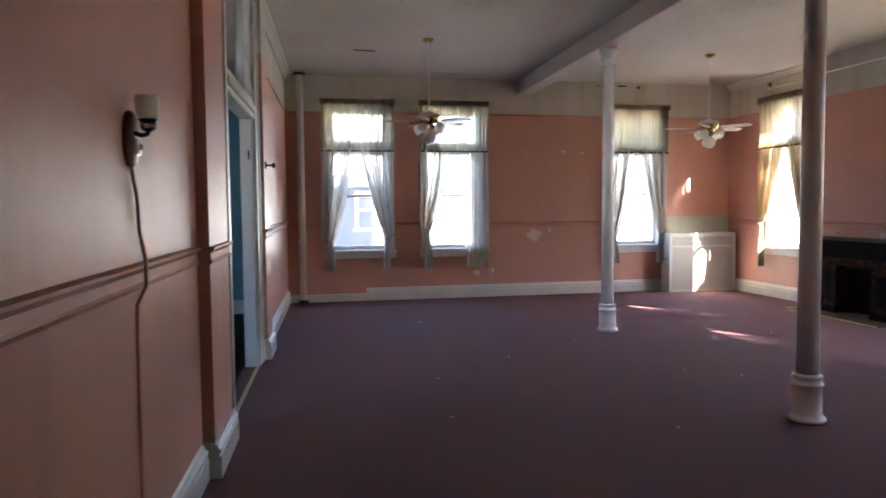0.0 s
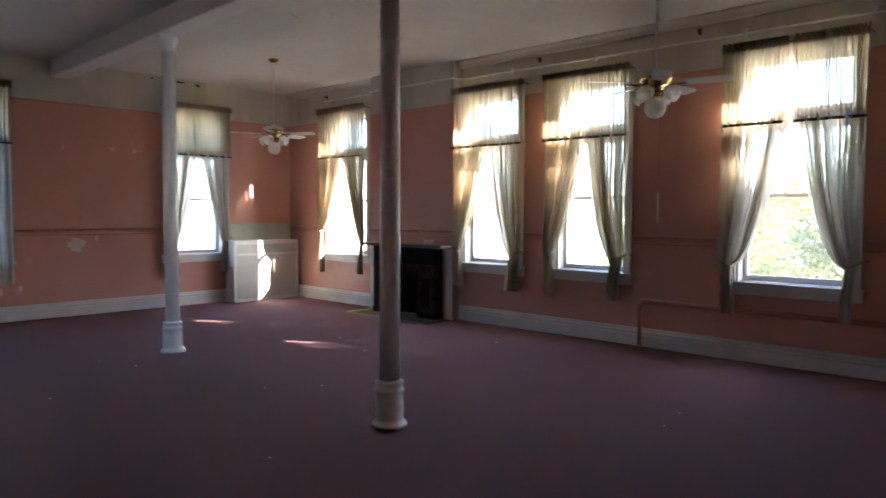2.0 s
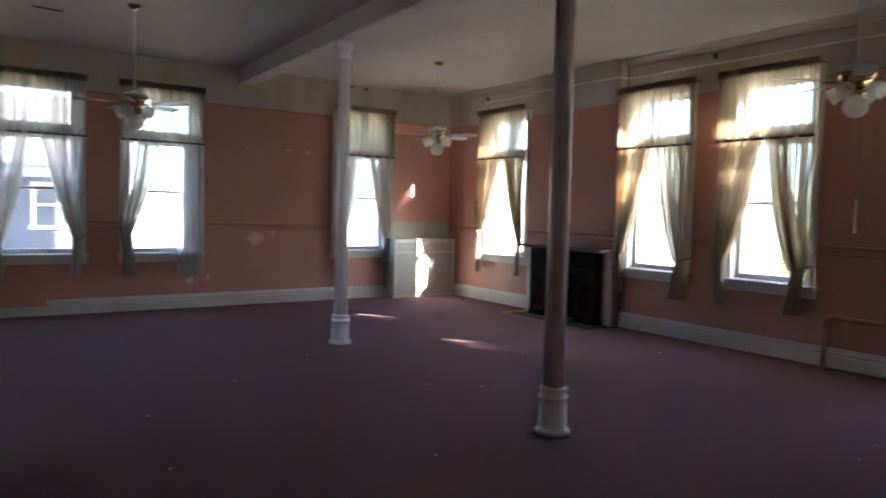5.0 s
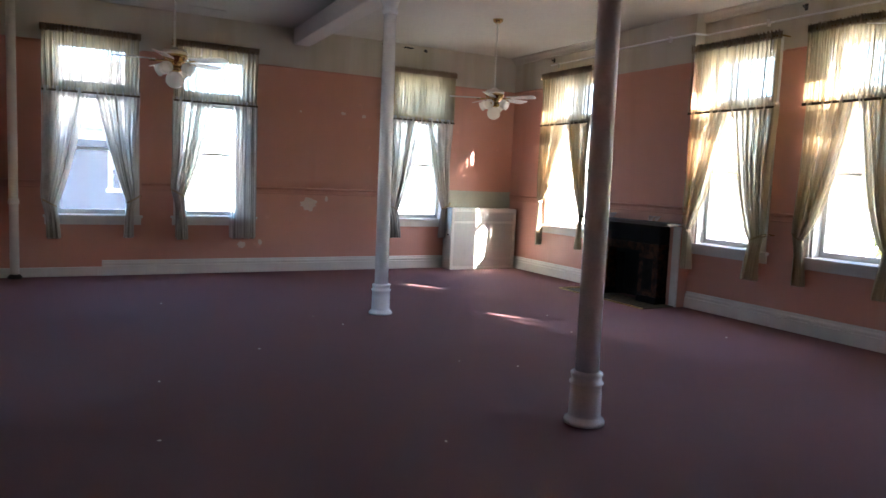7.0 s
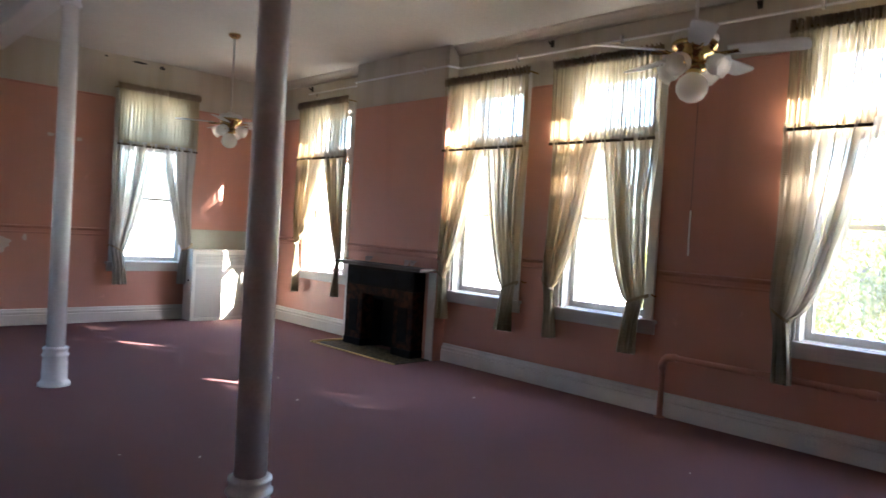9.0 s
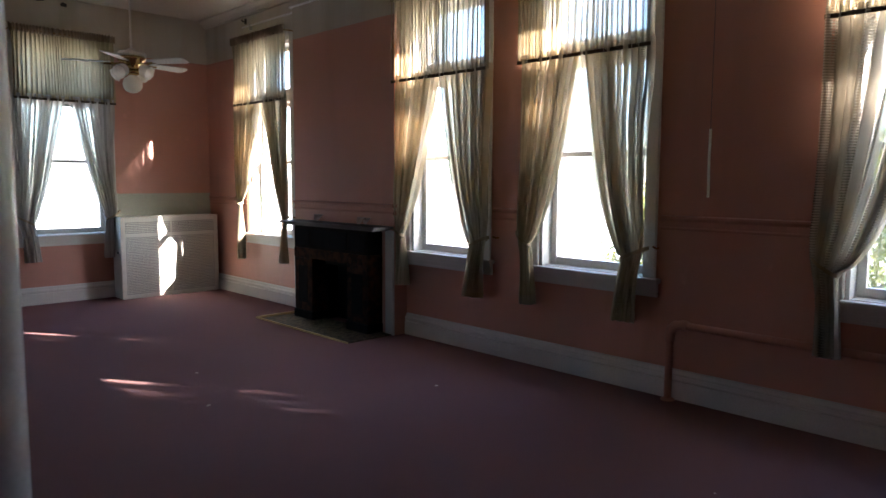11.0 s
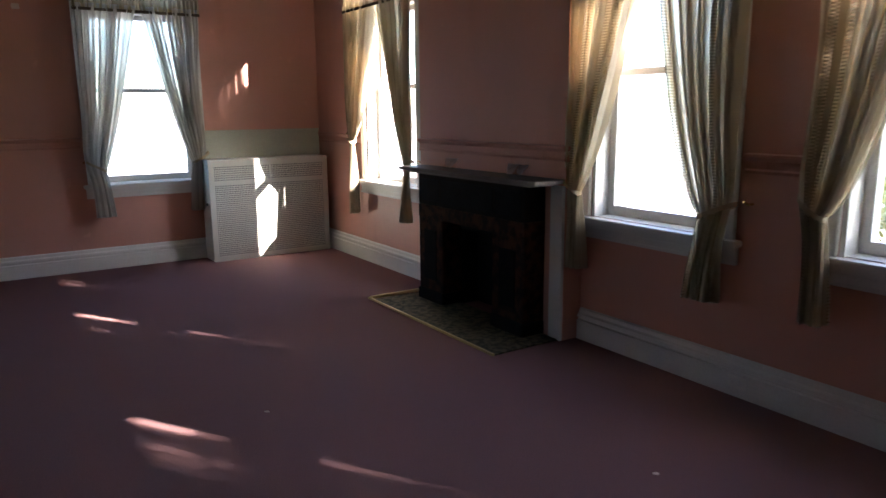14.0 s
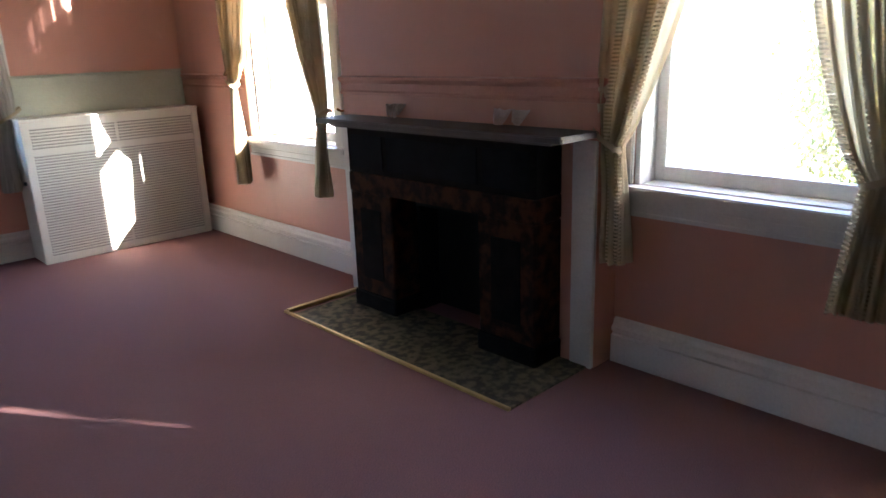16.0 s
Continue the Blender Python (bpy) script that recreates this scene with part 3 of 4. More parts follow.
# ---- ceiling fans ----
def ceiling_fan(m, spin, cord=False):
    fan = thing("ceiling_fan", m, "white and brass ceiling fan with frosted glass lamp shades", "ceiling fan", "ceiling fans")
    part("canopy", lathe([(0.001, 0), (0.072, 0), (0.070, -0.02), (0.045, -0.045), (0.022, -0.055), (0.001, -0.056)], 20), BRASS, fan, smooth=True)
    part("downrod", tube([(0, 0, -0.05), (0, 0, -0.93)], 0.011, 10), WHITE, fan)
    part("motor_housing", lathe([(0.001, -0.92), (0.03, -0.925), (0.05, -0.945), (0.115, -0.955), (0.132, -0.970), (0.132, -0.992), (0.12, -1.000), (0.001, -1.002)], 28), BLADE, fan, smooth=True)
    part("brass_ring", lathe([(0.001, -0.998), (0.126, -1.003), (0.133, -1.020), (0.126, -1.042), (0.112, -1.050), (0.112, -1.075), (0.07, -1.085), (0.06, -1.13), (0.075, -1.14), (0.075, -1.165), (0.045, -1.18), (0.001, -1.185)], 24), BRASS, fan, "polished brass ring", smooth=True)
    for k in range(5):
        a = radians(spin + 72 * k)
        rot = Matrix.Rotation(a, 4, "Z")
        bm = bmesh.new()
        prof = [(0.19, 0.045), (0.23, 0.055), (0.42, 0.064), (0.57, 0.068), (0.60, 0.058), (0.612, 0.035)]
        top, bot = [], []
        for sgn in (1, -1):
            for x, h in (prof if sgn > 0 else prof[::-1]):
                top.append(bm.verts.new((x, sgn * h, 0.004 - sgn * h * 0.21)))
                bot.append(bm.verts.new((x, sgn * h, -0.004 - sgn * h * 0.21)))
        bm.faces.new(top), bm.faces.new(bot[::-1])
        for i in range(len(top)):
            j = (i + 1) % len(top)
            bm.faces.new((top[i], bot[i], bot[j], top[j]))
        blade = part("blade", bm, BLADE, fan, m=Matrix.Translation((0, 0, -1.06)) @ rot)
        part("blade_bracket", tube([(0.10, 0, -0.004), (0.15, 0.0, -0.016), (0.19, 0.02, -0.010), (0.25, 0.03, -0.004)], 0.008, 8, tube([(0.15, 0.0, -0.016), (0.19, -0.02, -0.016), (0.25, -0.03, -0.014)], 0.008, 8)), BRASS, blade, "brass bracket")
    for k in range(4):
        a = radians(spin + 20 + 90 * k)
        mm = Matrix.Translation((0, 0, -1.13)) @ Matrix.Rotation(a, 4, "Z")
        arm = part("lamp_arm", tube([(0.05, 0, 0), (0.075, 0, 0.008), (0.098, 0, -0.008)], 0.010, 8), BRASS, fan, "brass lamp arm", m=mm)
        part("shade", lathe([(0.022, 0), (0.040, -0.012), (0.057, -0.034), (0.062, -0.058), (0.056, -0.080), (0.055, -0.092), (0.066, -0.108)], 35, None, (7, 0.05)), MILK, arm, "scalloped frosted glass shade", m=pose(0.094, 0, 0.004, 0, -66, 0), smooth=True)
    part("globe", lathe([(0.03, -1.18), (0.045, -1.19), (0.078, -1.215), (0.092, -1.255), (0.088, -1.295), (0.066, -1.33), (0.03, -1.35), (0.001, -1.354)], 28), MILK, fan, "round opal glass globe", smooth=True)
    if cord:
        part("pull_cord", tube([(0.03, -0.03, -1.18), (0.03, -0.03, -2.0)], 0.0013, 6), BACKING, fan, "thin white pull cord")
        part("pull_handle", tube([(0.03, -0.03, -1.985), (0.022, -0.034, -2.03), (0.036, -0.026, -2.10), (0.028, -0.03, -2.16), (0.036, -0.028, -2.22), (0.030, -0.03, -2.25)], 0.0055, 8), MILK, fan, "white knotted cord handle")
    return fan


ceiling_fan(pose(2.31, 8.72, H), 32)
ceiling_fan(pose(6.50, 8.99, H), 13)
ceiling_fan(pose(6.46, 3.11, H), 68, cord=True)


# ---- radiator cover in the corner ----
def grille(x0, x1, z0, z1, y, pitch):
    """Thin crossing bars, as of pressed cane-pattern metal."""
    bm = bmesh.new()
    n = int((x1 - x0) / pitch)
    k = int((z1 - z0) / (pitch * 1.25))
    for i in range(n + 1):
        x = x0 + (x1 - x0) * i / n
        box(bm, x - 0.0026, x + 0.0026, y - 0.002, y + 0.002, z0, z1)
    for j in range(k + 1):
        z = z0 + (z1 - z0) * j / k
        box(bm, x0, x1, y - 0.0075, y + 0.001, z - 0.005, z + 0.005)
    return bm


cover = thing("radiator_cover", pose(7.07, 11.10, 0), "ivory metal radiator cover with pressed grilles in the corner", "radiator cover")
W_, T_ = 1.31, 1.06
part("side_panel", boxes((0, 0.02, 0.022, 0.30, 0, T_ - 0.02), bevel=0.004), IVORY, cover)
part("side_panel", boxes((W_ - 0.02, W_, 0.022, 0.30, 0, T_ - 0.02), bevel=0.004), IVORY, cover)
part("top", boxes((-0.006, W_ + 0.004, -0.006, 0.30, T_ - 0.018, T_), bevel=0.004), IVORY, cover)
part("front_frame", boxes((0, 0.055, 0, 0.02, 0, T_ - 0.02), (W_ - 0.055, W_, 0, 0.02, 0, T_ - 0.02), (0.055, W_ - 0.055, 0, 0.02, 0, 0.05), (0.055, W_ - 0.055, 0, 0.02, T_ - 0.065, T_ - 0.02), (0.055, W_ - 0.055, 0, 0.02, 0.80, 0.84), bevel=0.003), IVORY, cover)
part("divider", boxes((0.645, 0.665, 0.003, 0.018, 0.05, 0.80), (0.645, 0.665, 0.003, 0.018, 0.84, T_ - 0.065), bevel=0.002), IVORY, cover)
part("backing", boxes((0.03, W_ - 0.03, 0.024, 0.028, 0.02, T_ - 0.03)), BACKING, cover, "dull grey backing")
for x0, x1 in ((0.055, 0.645), (0.665, W_ - 0.055)):
    part("lower_grille", grille(x0, x1, 0.05, 0.80, 0.012, 0.0165), IVORY, cover)
    part("upper_grille", grille(x0, x1, 0.84, T_ - 0.065, 0.012, 0.0165), IVORY, cover)
part("knob", lathe([(0.001, 0), (0.014, 0.002), (0.017, 0.012), (0.010, 0.022), (0.001, 0.024)], 12), DARK, cover, "dark knob", m=pose(0.0, 0.10, 0.60, 0, -90, 0), smooth=True)
board = thing("back_board", pose(7.09, 11.40, T_, -4, 0, 0), "faded green board leaning on the wall above the cover", "board")
part("panel", boxes((0, 1.34, 0, 0.02, 0.0, 0.28), bevel=0.004), GREENISH, board)
part("top_edge", boxes((-0.01, 1.35, -0.012, 0.022, 0.281, 0.296), bevel=0.004), GREENISH, board)

# ---- fireplace ----
fire = thing("fireplace", pose(8.29, 8.0, 0, 0, 0, -90), "dark marbled slate fireplace with a sooty open firebox", "fireplace")
hw, dep, ow, oh = 0.67, 0.19, 0.32, 0.69
for s_ in (-1, 1):
    x0, x1 = sorted((s_ * ow, s_ * hw))
    part("pilaster", boxes((x0, x1, -dep, 0, 0.10, oh), bevel=0.006), SLATE_RED, fire, "brown marbled slate pilaster")
    part("plinth", boxes((x0 - 0.006, x1 + 0.006, -dep - 0.012, 0, 0, 0.10), bevel=0.005), SLATE, fire)
    part("inlay", boxes((x0 + 0.085, x1 - 0.085, -dep - 0.006, -dep, 0.19, 0.60), bevel=0.003), SLATE, fire, "dark slate inlay panel")
    part("iron_cheek", boxes((s_ * 0.322 - 0.018, s_ * 0.322 + 0.018, 0.001, 0.158, 0, oh)), SOOT, fire, "black sooty iron cheek")
part("lintel", boxes((-hw, hw, -dep, 0, 0.80, 1.045), bevel=0.006), SLATE, fire)
part("lower_band", boxes((-hw, hw, -dep - 0.004, 0, oh + 0.001, 0.799), bevel=0.004), SLATE_RED, fire, "brown marbled band over the opening")
for x0, x1 in ((-hw + 0.03, -0.36), (-0.33, 0.33), (0.36, hw - 0.03)):
    part("frieze_panel", boxes((x0, x1, -dep - 0.006, -dep, 0.83, 1.01), bevel=0.003), SLATE_BLUE, fire, "blue-black slate panel")
part("iron_hood", boxes((-0.303, 0.303, -0.03, 0.15, 0.62, oh), bevel=0.003), SOOT, fire, "black sooty iron hood")
part("fireback", boxes((-0.303, 0.303, 0.14, 0.158, 0, 0.619)), SOOT, fire, "black sooty fireback")
part("mantel_shelf", boxes((-0.87, 0.86, -0.265, 0, 1.064, 1.092), bevel=0.006), SHELF, fire, "worn dark mantel shelf")
part("shelf_moulding", boxes((-0.78, 0.78, -0.225, 0, 1.046, 1.0635), bevel=0.006), SHELF, fire)
hearth = thing("hearth", pose(7.715, 7.16, 0), "worn green tiled hearth with yellow metal edging", "hearth")
part("edging", boxes((0, 0.018, 0, 1.72, 0, 0.016), bevel=0.003), GILT, hearth, "thin dull yellow edging")
part("edging", boxes((0.018, 0.54, 1.69, 1.72, 0, 0.020), bevel=0.003), GILT, hearth, "bright yellow metal edging")

# ---- pipes ----
hp = thing("heating_pipe", pose(8.375, 0, 0), "pink-painted steam pipe running low along the wall", "pipe")
part("riser", tube([(0, 4.22, 0), (0, 4.22, 0.47), (0, 4.21, 0.505), (0, 4.18, 0.54), (0, 4.13, 0.55), (0, 1.05, 0.535)], 0.026, 14), PINK_TRIM, hp, smooth=True)
part("elbow", tube([(0, 4.22, 0.43), (0, 4.22, 0.475), (0, 4.21, 0.508), (0, 4.18, 0.54), (0, 4.13, 0.55), (0, 4.09, 0.55)], 0.036, 14), PINK_TRIM, hp, smooth=True)
part("coupling", tube([(0, 2.64, 0.5425), (0, 2.52, 0.542)], 0.035, 14), PINK_TRIM, hp)
part("coupling", tube([(0, 1.20, 0.536), (0, 1.09, 0.535)], 0.037, 14), PINK_TRIM, hp)
part("floor_collar", lathe([(0.05, 0), (0.05, 0.008), (0.03, 0.016), (0.027, 0.02)], 16), PINK_TRIM, hp, m=pose(0, 4.22, 0))
conduit = thing("conduit", pose(0, 0, 0), "thin white-painted conduit along the upper wall", "conduit")
part("run", tube([(8.425, 10.35, 3.50), (8.425, 9.0, 3.495), (8.262, 8.95, 3.492), (8.262, 7.13, 3.485), (8.425, 7.08, 3.482), (8.425, 1.05, 3.46)], 0.013, 8), COLUMN, conduit)
for k, yy in enumerate((10.15, 7.55, 6.2, 4.9, 3.1, 1.9)):
    xx = 8.29 if yy == 7.55 else XR
    part("clip", boxes((xx - 0.045, xx, yy - 0.012, yy + 0.012, 3.44, 3.52)), WHITE, conduit)
for yy in (10.3, 5.75, 3.6, 1.7):
    hk = thing("wall_hook", pose(XR, yy, 3.57), "small dark iron hook high on the wall", "hook", "upper wall hooks")
    part("plate", boxes((-0.012, 0, -0.02, 0.02, -0.03, 0.04), bevel=0.003), DARK, hk)
    part("peg", tube([(-0.01, 0, 0), (-0.05, 0, 0.0), (-0.06, 0, 0.02)], 0.009, 8), DARK, hk)
vp = thing("riser_pipe", pose(0.66, 11.34, 0), "cream-painted steam riser in the corner", "pipe")
part("pipe", tube([(0, 0, 0), (0, 0, H)], 0.055, 16), IVORY, vp, smooth=True)
part("collar", lathe([(0.085, 0), (0.085, 0.03), (0.06, 0.05), (0.057, 0.06)], 18), DARK, vp, "dark rusted floor collar")
part("ceiling_collar", lathe([(0.057, H - 0.03), (0.095, H - 0.02), (0.095, H)], 18), DARK, vp, "dark ceiling collar")
part("coupling", lathe([(0.056, 0.98), (0.066, 0.985), (0.066, 1.05), (0.056, 1.055)], 18), IVORY, vp)

# ---- west door opening and the blue room behind ----
d0, d1 = DOOR_W
fr = thing("doorway_1", WEST, "tall white door casing with an open transom", "doorway", kind="structure")
part("casing", boxes((d0 - 0.10, d0, -0.03, 0.0, 0, 3.72), bevel=0.005), WHITE, fr)
part("casing", boxes((d1, d1 + 0.22, -0.03, 0.0, 0, 3.72), (d1 + 0.15, d1 + 0.22, -0.045, -0.03, 0, 3.72), bevel=0.005), WHITE, fr)
part("jamb", boxes((d0, d0 + 0.025, 0.0, 0.12, 0, 3.62), bevel=0.004), WHITE, fr)
part("jamb", boxes((d1 - 0.025, d1, 0.0, 0.12, 0, 3.62), bevel=0.004), WHITE, fr)
part("head", boxes((d0, d1, -0.03, 0.12, 3.62, 3.70), bevel=0.006), WHITE, fr)
part("transom_bar", boxes((d0 + 0.025, d1 - 0.025, -0.04, 0.10, 2.50, 2.56), (d0 + 0.025, d1 - 0.025, -0.025, 0.12, 2.44, 2.495), (d0 + 0.025, d1 - 0.025, -0.02, 0.12, 2.565, 2.62), bevel=0.008), WHITE, fr)
part("transom_pane", boxes((d0 + 0.025, d1 - 0.025, 0.055, 0.059, 2.62, 3.62)), GLASS, fr, "old glass transom pane")
part("threshold", boxes((d0, d1, -0.02, 0.014, 0.001, 0.012), bevel=0.003), GILT, fr, "worn metal threshold strip")
part("hinge", boxes((d1 - 0.029, d1 - 0.0245, 0.030, 0.048, 2.05, 2.14), bevel=0.001), DARK, fr, "dark hinge")
fixed("floor_blue_room", boxes((-0.6, 7.2, 0.12, 3.4, -0.2, 0.0)), BOARDS, "dark bare floor of the blue room", "floor", WEST)
fixed("ceiling_blue_room", boxes((-0.6, 7.2, 0.12, 3.4, H, H + 0.2)), CEIL, "plaster ceiling of the blue room", "ceiling", WEST)
# Opening out of view, added to let daylight into the blue room.
fixed("wall_blue_west", wall_boxes(-0.6, 7.2, 0, H, 0.2, [(-0.1, 1.0, 1.0, 2.7)]), BLUE, "teal blue painted wall", "wall", WEST @ pose(0, 3.4, 0))
fixed("wall_blue_north", boxes((7.0, 7.2, 0.12, 3.4, 0, H)), BLUE, "teal blue painted wall", "wall", WEST)
fixed("wall_blue_south", boxes((-0.8, -0.6, 0.12, 3.4, 0, H)), BLUE, "teal blue painted wall", "wall", WEST)
fixed("wall_blue_east", boxes((d1 + 0.1, 7.0, 0.122, 0.14, 0, H)), BLUE, "teal blue painted wall", "wall", WEST)
fixed("baseboard_blue_room", boxes((6.965, 6.998, 0.27, 3.39, 0, 0.2), bevel=0.006), WHITE, "white baseboard on the blue wall", "baseboard", WEST)

# ---- sconce and its cord ----
sc = thing("wall_sconce", WEST @ pose(-0.925, 0, 1.815), "old wall sconce with a frosted glass cup on a brown plate", "wall lamp")
bm = lathe([(0.001, 0.0), (0.092, 0.0), (0.098, 0.010), (0.090, 0.024), (0.001, 0.026)], 28)
part("back_plate", bm, PLATE, sc, "oval red-brown back plate", m=pose(0, 0, 0.03, 90, 0, 0) @ Matrix.Diagonal((0.72, 1.15, 1, 1)), smooth=True)
part("socket_plate", boxes((-0.030, 0.030, -0.048, -0.024, -0.035, 0.035), bevel=0.008), CHROME, sc, "bright scuffed steel box")
part("switch", boxes((-0.010, 0.010, -0.056, -0.0485, -0.012, 0.012), bevel=0.002), DARK, sc)
part("arm", tube([(0, -0.026, 0.055), (0, -0.055, 0.045), (0, -0.075, 0.05), (0, -0.078, 0.07)], 0.010, 10), DARK, sc)
part("socket", lathe([(0.001, 0.035), (0.008, 0.036), (0.010, 0.045), (0.022, 0.05), (0.025, 0.075), (0.036, 0.092), (0.001, 0.095)], 18), DARK, sc, m=pose(0, -0.078, 0.015), smooth=True)
part("ring", lathe([(0.024, 0.055), (0.029, 0.056), (0.029, 0.078), (0.024, 0.079)], 18), CHROME, sc, m=pose(0.004, -0.078, 0.015), smooth=True)
part("shade", lathe([(0.026, 0.092), (0.040, 0.10), (0.046, 0.118), (0.047, 0.165), (0.042, 0.182)], 36, None, (12, 0.03)), MILK, sc, "ribbed frosted glass cup", m=pose(0, -0.078, 0.015), smooth=True)
cord = thing("surface_cord", WEST @ pose(-0.92, 0, 0), "pink-painted cord running down the wall", "cord")
part("cord", tube([(0.0, -0.012, 1.75), (0.005, -0.012, 1.72), (0.055, -0.012, 1.63), (0.07, -0.014, 1.49), (0.06, -0.038, 1.36), (0.045, -0.04, 1.27), (0.005, -0.014, 1.20), (0.0, -0.012, 1.08), (-0.01, -0.012, 0.5), (-0.02, -0.014, 0.215)], 0.0075, 8), PINK_TRIM, cord, smooth=True)
hb = thing("tieback_bracket", WEST @ pose(3.80, -0.07, 2.02), "red-brown wooden tieback knob on the pilaster", "bracket")
part("plate", boxes((-0.028, 0.028, -0.016, -0.001, -0.040, 0.040), bevel=0.005), PLATE, hb)
part("peg", tube([(0, -0.014, 0), (0, -0.075, 0)], 0.012, 10), PLATE, hb)
part("knob", lathe([(0.001, 0), (0.018, 0.003), (0.030, 0.014), (0.030, 0.026), (0.016, 0.036), (0.001, 0.038)], 14), DARK, hb, "dark turned knob", m=pose(0, -0.07, 0, 90, 0, 0), smooth=True)

# ---- the open entry door ----
door = thing("door_1", pose(1.853, -0.240, 0, 0, 0, 40), "open white panelled door with a metal knob", "door", kind="structure")
L_ = 0.86
ROWS = ((0.22, 0.50), (0.64, 0.95), (1.11, 1.42), (1.58, 1.93), (2.07, 2.20))
for x0, x1 in ((0, 0.11), (L_ - 0.11, L_)):
    part("stile", boxes((x0, x1, -0.018, 0.018, 0.012, 2.32), bevel=0.003), WHITE, door)
for z0, z1 in zip([0.012] + [b for a, b in ROWS], [a for a, b in ROWS] + [2.32]):
    part("rail", boxes((0.11, L_ - 0.11, -0.018, 0.018, z0, z1), bevel=0.002), WHITE, door)
for z0, z1 in ROWS:
    x0, x1 = 0.11, L_ - 0.11
    part("panel", boxes((x0, x1, -0.007, 0.007, z0, z1)), WHITE, door)
    part("panel_mould", boxes((x0, x1, 0.0072, 0.022, z0, z0 + 0.022), (x0, x1, 0.0072, 0.022, z1 - 0.022, z1), (x0, x0 + 0.022, 0.0072, 0.022, z0 + 0.022, z1 - 0.022), (x1 - 0.022, x1, 0.0072, 0.022, z0 + 0.022, z1 - 0.022), bevel=0.006), WHITE, door)
part("lock_plate", boxes((L_ - 0.10, L_ - 0.05, 0.0185, 0.024, 0.96, 1.14), bevel=0.003), IVORY, door)
part("knob", lathe([(0.001, 0), (0.020, 0.0), (0.018, 0.008), (0.009, 0.012), (0.009, 0.040), (0.020, 0.047), (0.026, 0.063), (0.022, 0.078), (0.001, 0.083)], 18), IVORY, door, "worn pale knob", m=pose(L_ - 0.052, 0.020, 1.085, -90, 0, 0), smooth=True)

# ---- scars and marks on walls and ceiling ----
def blob(name, m, w, h, seed, mat, label, category, thick=0.003):
    rng = random.Random(seed)
    bm = bmesh.new()
    n = 22
    ring = []
    for k in range(n):
        a = 2 * math.pi * k / n
        r = 1 + rng.uniform(-0.25, 0.2)
        ring.append((w / 2 * r * math.cos(a), h / 2 * r * math.sin(a)))
    f = [bm.verts.new((x, -thick, z)) for x, z in ring]
    g = [bm.verts.new((x * 1.03, -0.0005, z * 1.03)) for x, z in ring]
    bm.faces.new(f)
    for k in range(n):
        bm.faces.new((f[k], g[k], g[(k + 1) % n], f[(k + 1) % n]))
    ob = part(name, bm, mat, m=m)
    return tagged(ob, label, category)


blob("plaster_patch", NORTH @ pose(4.66, 0, 1.06), 0.26, 0.20, 1, PALE, "bare pale plaster patch on the pink wall", "patch")
# Those at about 2.5 m stand for wall hooks, the others for chips.
for k, (x, z, w, h) in enumerate(((4.95, 1.15, 0.05, 0.09), (4.50, 2.50, 0.04, 0.03), (5.20, 2.52, 0.08, 0.05), (5.55, 2.50, 0.07, 0.06), (3.62, 0.42, 0.12, 0.10), (3.90, 0.46, 0.06, 0.08))):
    blob("wall_mark", NORTH @ pose(x, 0, z), w, h, 10 + k, PALE, "small pale blob on the pink wall, chipped scar or hook", "scar")
for k, (x, z, w, h) in enumerate(((6.30, 3.685, 0.20, 0.03), (6.62, 3.67, 0.08, 0.05), (5.85, 3.69, 0.05, 0.02))):
    blob("plaster_hole", NORTH @ pose(x, 0, z), w, h, 20 + k, DARK, "dark hole in the plaster near the ceiling", "hole")
for k, (yy, w) in enumerate(((8.45, 0.16), (7.62, 0.22))):
    bm = bmesh.new()
    rng = random.Random(40 + k)
    rows_ = []
    for i in range(13):
        f = i / 12
        gap = abs(math.sin(math.pi * f * (1.0 if k == 0 else 2.0))) ** 0.6
        lift = 0.05 * gap * rng.uniform(0.5, 1.2)
        drop = 0.07 * gap * rng.uniform(0.5, 1.3)
        rows_.append([bm.verts.new((w * (f - 0.5), -0.003 - lift * math.sin(1.9 * q), 0.012 * rng.uniform(0.4, 1.2) - drop * q)) for q in (0, 0.5, 1)])
    for p, q in zip(rows_, rows_[1:]):
        for j in range(2):
            bm.faces.new((p[j], q[j], q[j + 1], p[j + 1]))
    bmesh.ops.solidify(bm, geom=bm.faces[:], thickness=0.0015)
    tagged(part("peeling_paint", bm, FLAKE, m=pose(8.288, yy, 1.155, 0, 0, -90)), "curl of peeling pink paint above the mantel", "peeling paint", "curls of paint")
for k, (x, y, w, a) in enumerate(((1.55, 9.5, 0.30, 5), (3.0, 10.9, 0.5, 0), (5.4, 6.9, 0.25, 30), (2.2, 5.9, 0.2, -20))):
    bm = boxes((-w / 2, w / 2, -0.012, 0.012, -0.012, -0.001))
    tagged(part("ceiling_flake", bm, CEIL if k != 0 else DARK, m=pose(x, y, H, 0, 0, a)), "loose flake of plaster on the ceiling", "flake")

sc2 = thing("service_cable", pose(0, 0, 0), "dark overhead cable slung to the neighbouring house", "cable")
part("cable", tube([(5.2, 11.74, 2.95), (4.65, 13.9, 2.55), (4.15, 16.0, 2.28), (3.55, 18.6, 2.05), (3.0, 20.95, 1.95)], 0.018, 8), DARK, sc2)

